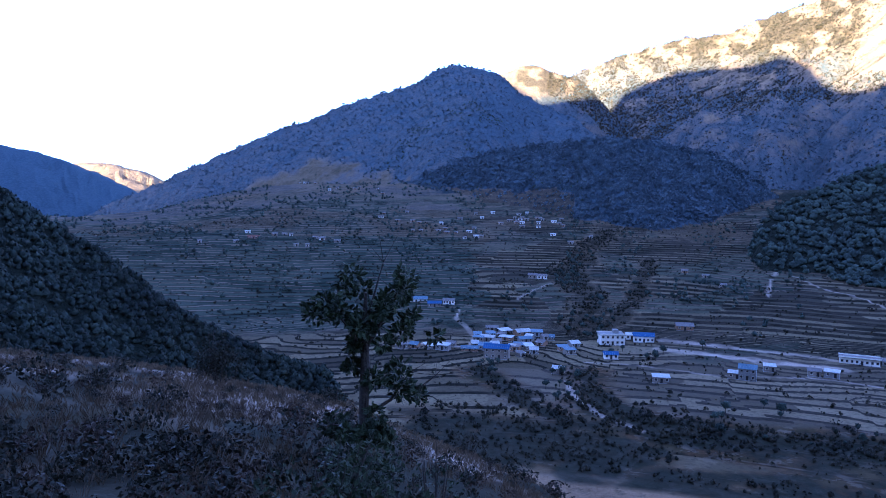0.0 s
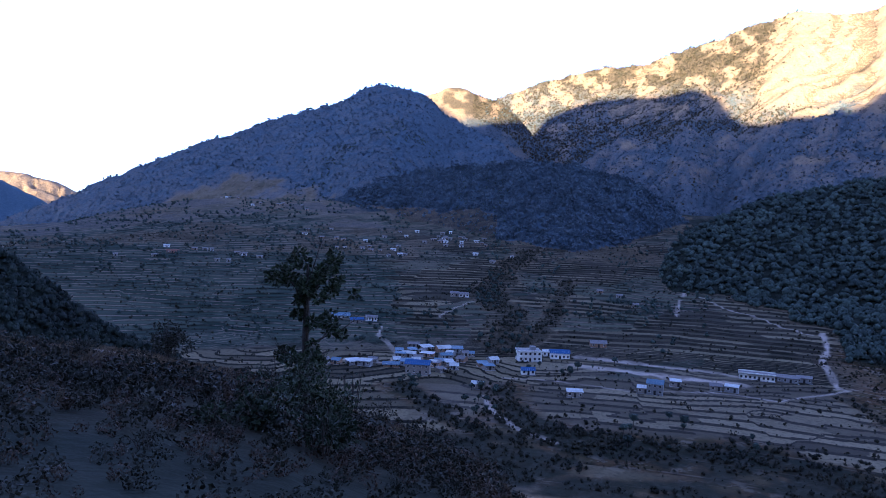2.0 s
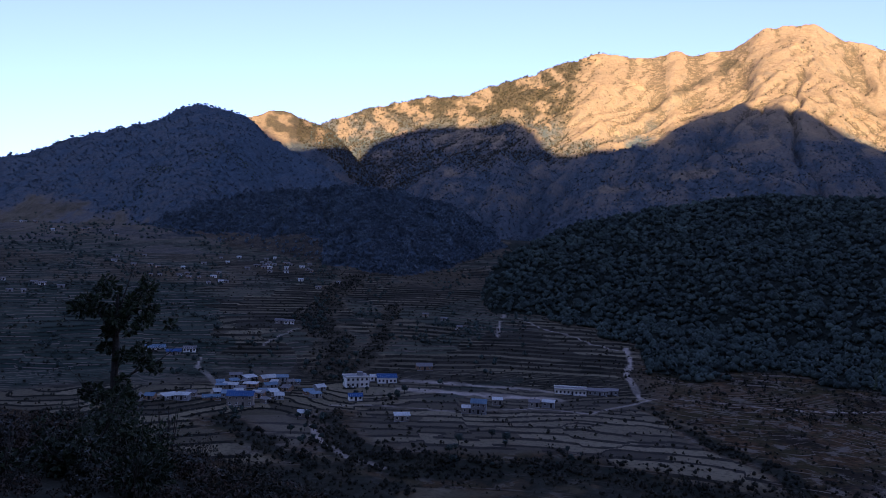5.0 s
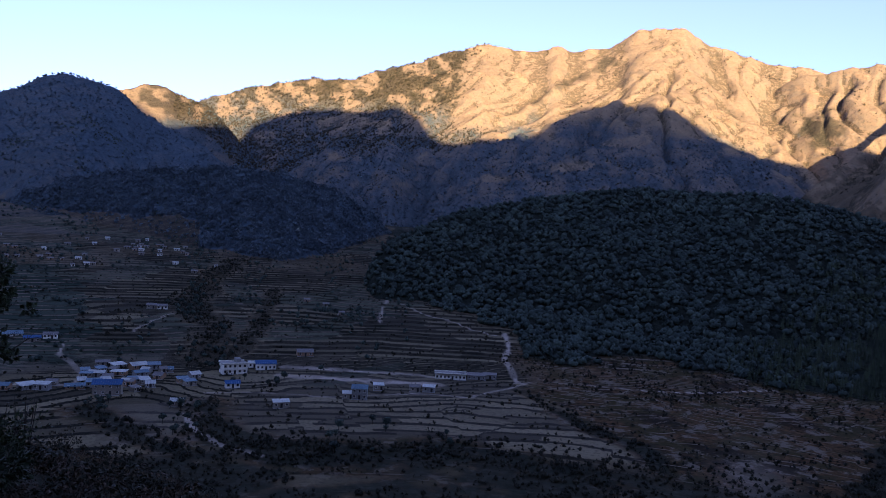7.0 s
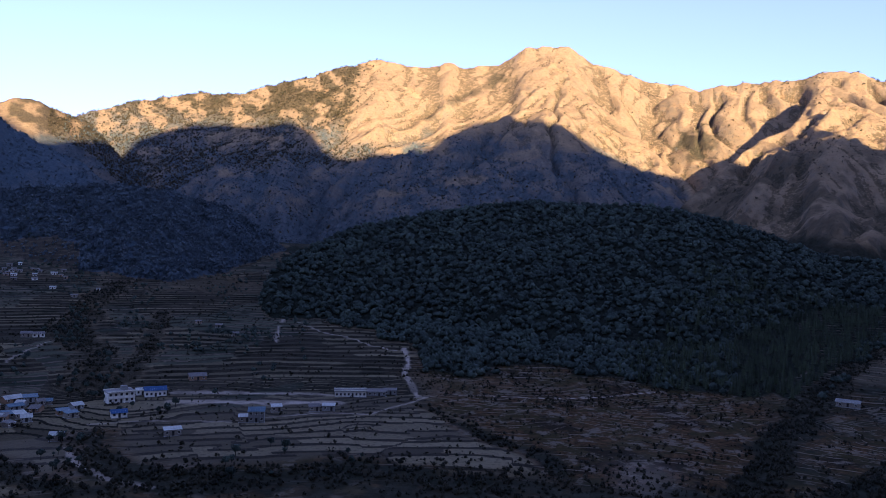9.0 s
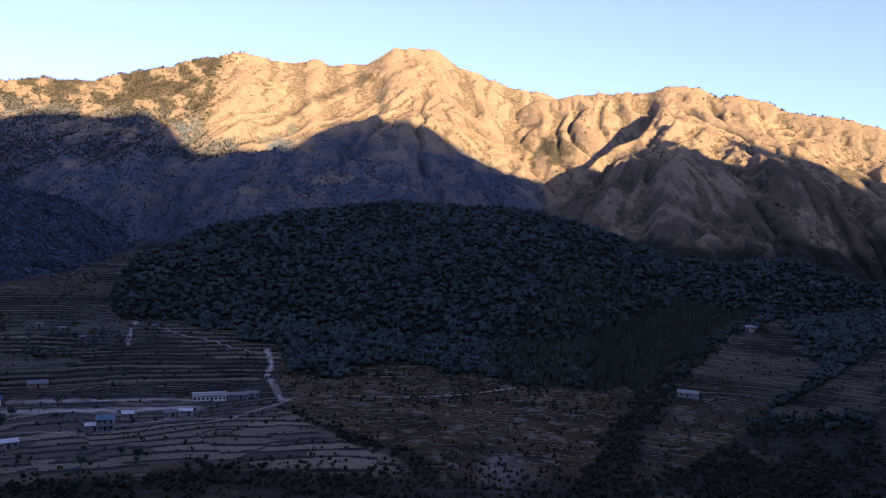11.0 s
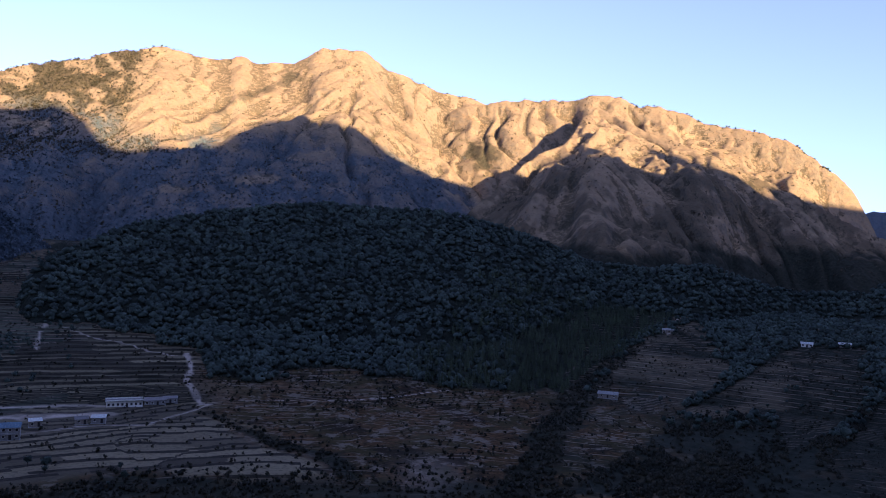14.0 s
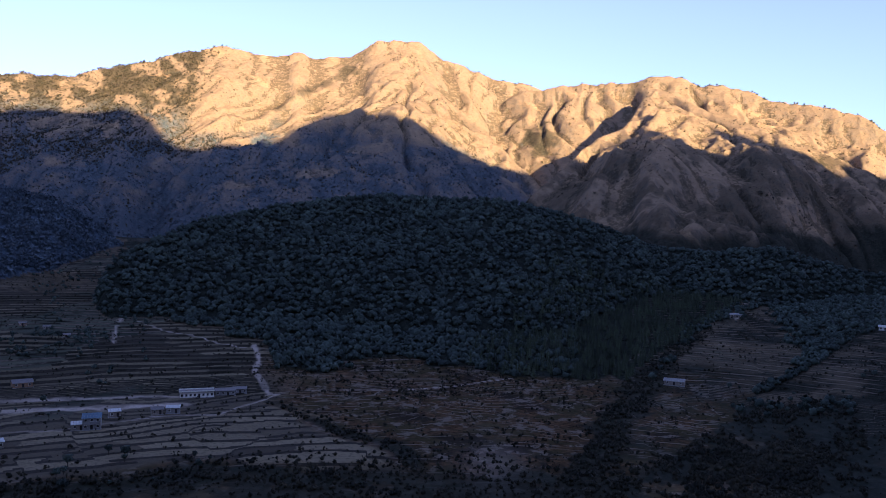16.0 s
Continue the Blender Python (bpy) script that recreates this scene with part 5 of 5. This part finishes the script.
def oak_tree():
    ob = thing("oak_tree", near_frame(-10.2, 20), "slender lopped oak with leafy crown and mossy trunk", "tree")
    bm = bmesh.new()
    tapered(bm, [(0.10, 0, -0.3), (0.06, 0, 0.6), (0.02, 0.03, 1.4), (-0.02, 0, 2.2), (0.0, 0, 2.9), (-0.03, 0.02, 3.6), (0.0, 0, 4.2)], [0.14, 0.12, 0.10, 0.09, 0.085, 0.06, 0.025], 10)
    trunk = part("trunk", bm, BARK, ob)
    limbs = [([(0.02, 0, 2.0), (0.45, 0.1, 2.25), (0.80, 0.1, 2.75)], 0.045), ([(-0.02, 0, 3.1), (-0.3, -0.1, 3.6), (-0.55, -0.1, 3.9)], 0.04),
             ([(0.0, 0, 3.2), (0.3, 0.1, 3.7), (0.55, 0.1, 4.2)], 0.04), ([(0.0, 0, 1.7), (-0.25, -0.15, 1.85), (-0.6, -0.2, 1.9)], 0.04),
             ([(0.0, 0, 3.6), (0.15, -0.1, 4.2), (0.30, -0.1, 4.75)], 0.025), ([(0.45, 0.1, 2.25), (0.95, -0.05, 2.5), (1.25, -0.1, 2.75)], 0.02)]
    for points, rad in limbs:
        bm = bmesh.new()
        tapered(bm, points, [rad, 0.7 * rad, 0.3 * rad], 6)
        part("limb", bm, BARK, ob)
    for points, rad in limbs:  # thin twigs at the limb ends
        bm = bmesh.new()
        for _ in range(9):
            tip = Vector(points[-1]) + Vector(RNG.normal(scale=0.25, size=3)) + Vector((0, 0, 0.18))
            tapered(bm, [points[-2], points[-1], tip], [0.012, 0.009, 0.003], 4)
        part("twig_spray", bm, BARK, ob)
    masses = [(-0.38, 0, 3.95, 0.42, 9), (0.30, 0.1, 4.10, 0.45, 9), (0.60, -0.1, 3.70, 0.30, 5), (0.02, -0.1, 3.60, 0.42, 7), (-0.60, 0.1, 3.75, 0.25, 4), (0.05, -0.05, 3.05, 0.28, 5),
              (0.22, 0, 2.75, 0.2, 2), (0.84, 0.05, 2.50, 0.36, 6), (-0.25, -0.1, 1.75, 0.42, 7), (0.20, -0.1, 1.92, 0.32, 4), (-0.55, 0, 1.65, 0.25, 3)]
    for x, y, z, rad, n in masses:
        for _ in range(n):
            off = RNG.normal(scale=0.62 * rad, size=3)
            bm = bmesh.new()
            leaves(bm, (x + off[0], y + off[1], z + off[2]), RNG.uniform(0.10, 0.24), int(RNG.uniform(35, 85)), 0.13)
            part("leaf_spray", bm, NEAR_LEAF, ob)
    return ob


oak_tree()


def leafy_bush(a, r, width, height, n, mat, label, group="", size=0.09, name="bush"):
    ob = thing(name, near_frame(a, r), label, "bush", group)
    bm = bmesh.new()
    for _ in range(9):
        x, y = RNG.uniform(-0.4, 0.4, 2) * width
        tapered(bm, [(0.2 * x, 0.2 * y, -0.1), (0.6 * x, 0.6 * y, 0.5 * height), (x, y, height * RNG.uniform(0.8, 1.15))], [0.025, 0.015, 0.004], 5)
    part("branchwork", bm, BARK, ob)
    bm = bmesh.new()
    for _ in range(5):
        x, y = RNG.uniform(-0.3, 0.3, 2) * width
        leaves(bm, (x, y, height * RNG.uniform(0.35, 0.75)), 0.32 * max(width, height) * RNG.uniform(0.7, 1.1), n // 5, size)
    part("foliage", bm, mat, ob)
    return ob


leafy_bush(-11.8, 18.0, 2.0, 1.3, 1100, NEAR_LEAF, "dense leafy bush at the foot of the oak", size=0.11)
leafy_bush(-8.4, 17.5, 1.8, 1.2, 1000, NEAR_LEAF, "leafy shrub with thin upright twigs beside the oak", size=0.11)
leafy_bush(-12.5, 13.0, 1.3, 0.8, 800, NEAR_LEAF, "low leafy bush below the oak", size=0.1)
leafy_bush(-8.8, 12.5, 1.2, 0.7, 800, NEAR_LEAF, "low leafy bush below the oak", size=0.1)
leafy_bush(-6.6, 19.5, 0.7, 1.7, 130, NEAR_LEAF, "thin twiggy sapling beside the oak", size=0.09, name="sapling")
leafy_bush(-17.0, 12.0, 0.3, 0.6, 150, NEAR_LEAF, "small green sapling on the slope", size=0.09, name="sapling")
leafy_bush(-20.0, 38.0, 1.5, 2.1, 1300, SHRUB, "dark twiggy small tree on the hill's brow", size=0.14, name="small_tree")
leafy_bush(-12.9, 39.0, 1.2, 0.7, 260, SHRUB, "low bush on the brow of the hill", size=0.12)
leafy_bush(-4.2, 37.5, 1.6, 0.9, 260, SHRUB, "low bush on the brow of the hill", size=0.12)

sources = [leafy_bush(-22, 30, 1.3, 0.6, 300, SHRUB, "low dark bush on the dry hillside", "hillside bushes", 0.10),
           leafy_bush(-15, 31, 1.1, 0.5, 260, DRY_LEAF, "brown withered bush on the dry hillside", "hillside bushes", 0.10),
           leafy_bush(-26, 33, 1.5, 0.8, 320, SHRUB, "rounded dark bush on the dry hillside", "hillside bushes", 0.11)]
for k in range(150):
    a, r = RNG.uniform(-34, 7), math.sqrt(RNG.uniform(9 ** 2, 42 ** 2))
    if r > np.interp(a, CRESTS["foreground"][0], CRESTS["foreground"][2]) or (abs(a + 10.2) < 3 and r < 20):
        continue
    m = near_frame(a, r) @ pose(0, 0, 0, 0, 0, RNG.uniform(0, 360)) @ Matrix.Scale(RNG.uniform(0.22, 0.6) * (1.0 if r > 16 else 0.6), 4)
    c = copy_thing(sources[RNG.randint(3)], m)
    c.matrix_basis = m


def tuft():
    verts, faces = [], []
    for _ in range(6):
        g, lean = RNG.uniform(0, 6.28), RNG.uniform(0.15, 0.7)
        x, y = RNG.uniform(-0.3, 0.3, 2)
        k = len(verts)
        e = np.array([-math.sin(g), math.cos(g), 0]) * 0.028
        b, mid, tip = np.array([x, y, 0]), np.array([x + 0.4 * lean * math.cos(g), y + 0.4 * lean * math.sin(g), 0.6]), np.array([x + lean * math.cos(g), y + lean * math.sin(g), 1.0])
        verts += [b - e, b + e, mid + 0.6 * e, tip]
        faces.append((k, k + 1, k + 2, k + 3))
    return np.array(verts), np.array(faces)


TUFTS = [tuft() for _ in range(5)]
grassy = lambda a, r, z, lead: is_lead("foreground")(lead) * (0.15 + 0.85 * step(fractal(r * np.sin(np.radians(a)) / 3.2, r * np.cos(np.radians(a)) / 3.2, 4, 33) + 0.5 * step(r, 30, 40), -0.1, 0.4))
p = pick(26000, -38, 9, 11, 44, lambda a, r, z, lead: grassy(a, r, z, lead) * step(r, 12, 26))
scatter("grass", TUFTS, p, RNG.uniform(0.08, 0.26, len(p)), STRAW, "pale dry straw grass on the hillside", "grass")

scrubby = lambda a, r, z, lead: is_lead("foreground")(lead) * (0.85 - 0.8 * step(fractal(r * np.sin(np.radians(a)) / 3.2, r * np.cos(np.radians(a)) / 3.2, 4, 33) + 0.5 * step(r, 30, 40), -0.25, 0.3))
low = [clump(70, 0.15, 0.65, False) for _ in range(6)]
p = pick(7000, -39, 9, 5, 44, lambda a, r, z, lead: np.maximum(0.05 * scrubby(a, r, z, lead), 0.26 * is_lead("foreground")(lead) * (1 - step(r, 18, 27))))
scatter("low_scrub", low, p, RNG.uniform(0.18, 0.6, len(p)) * np.clip(np.hypot(p[:, 0], p[:, 1]) / 22, 0.35, 1.0), SHRUB, "patches of low dark scrub on the hillside", "scrub")
p = pick(7000, -39, 9, 5, 44, lambda a, r, z, lead: np.maximum(0.05 * scrubby(a, r, z, lead), 0.26 * is_lead("foreground")(lead) * (1 - step(r, 18, 27))))
scatter("withered_scrub", low, p, RNG.uniform(0.15, 0.45, len(p)) * np.clip(np.hypot(p[:, 0], p[:, 1]) / 22, 0.3, 1.0), DRY_LEAF, "low withered brown scrub on the hillside", "scrub")
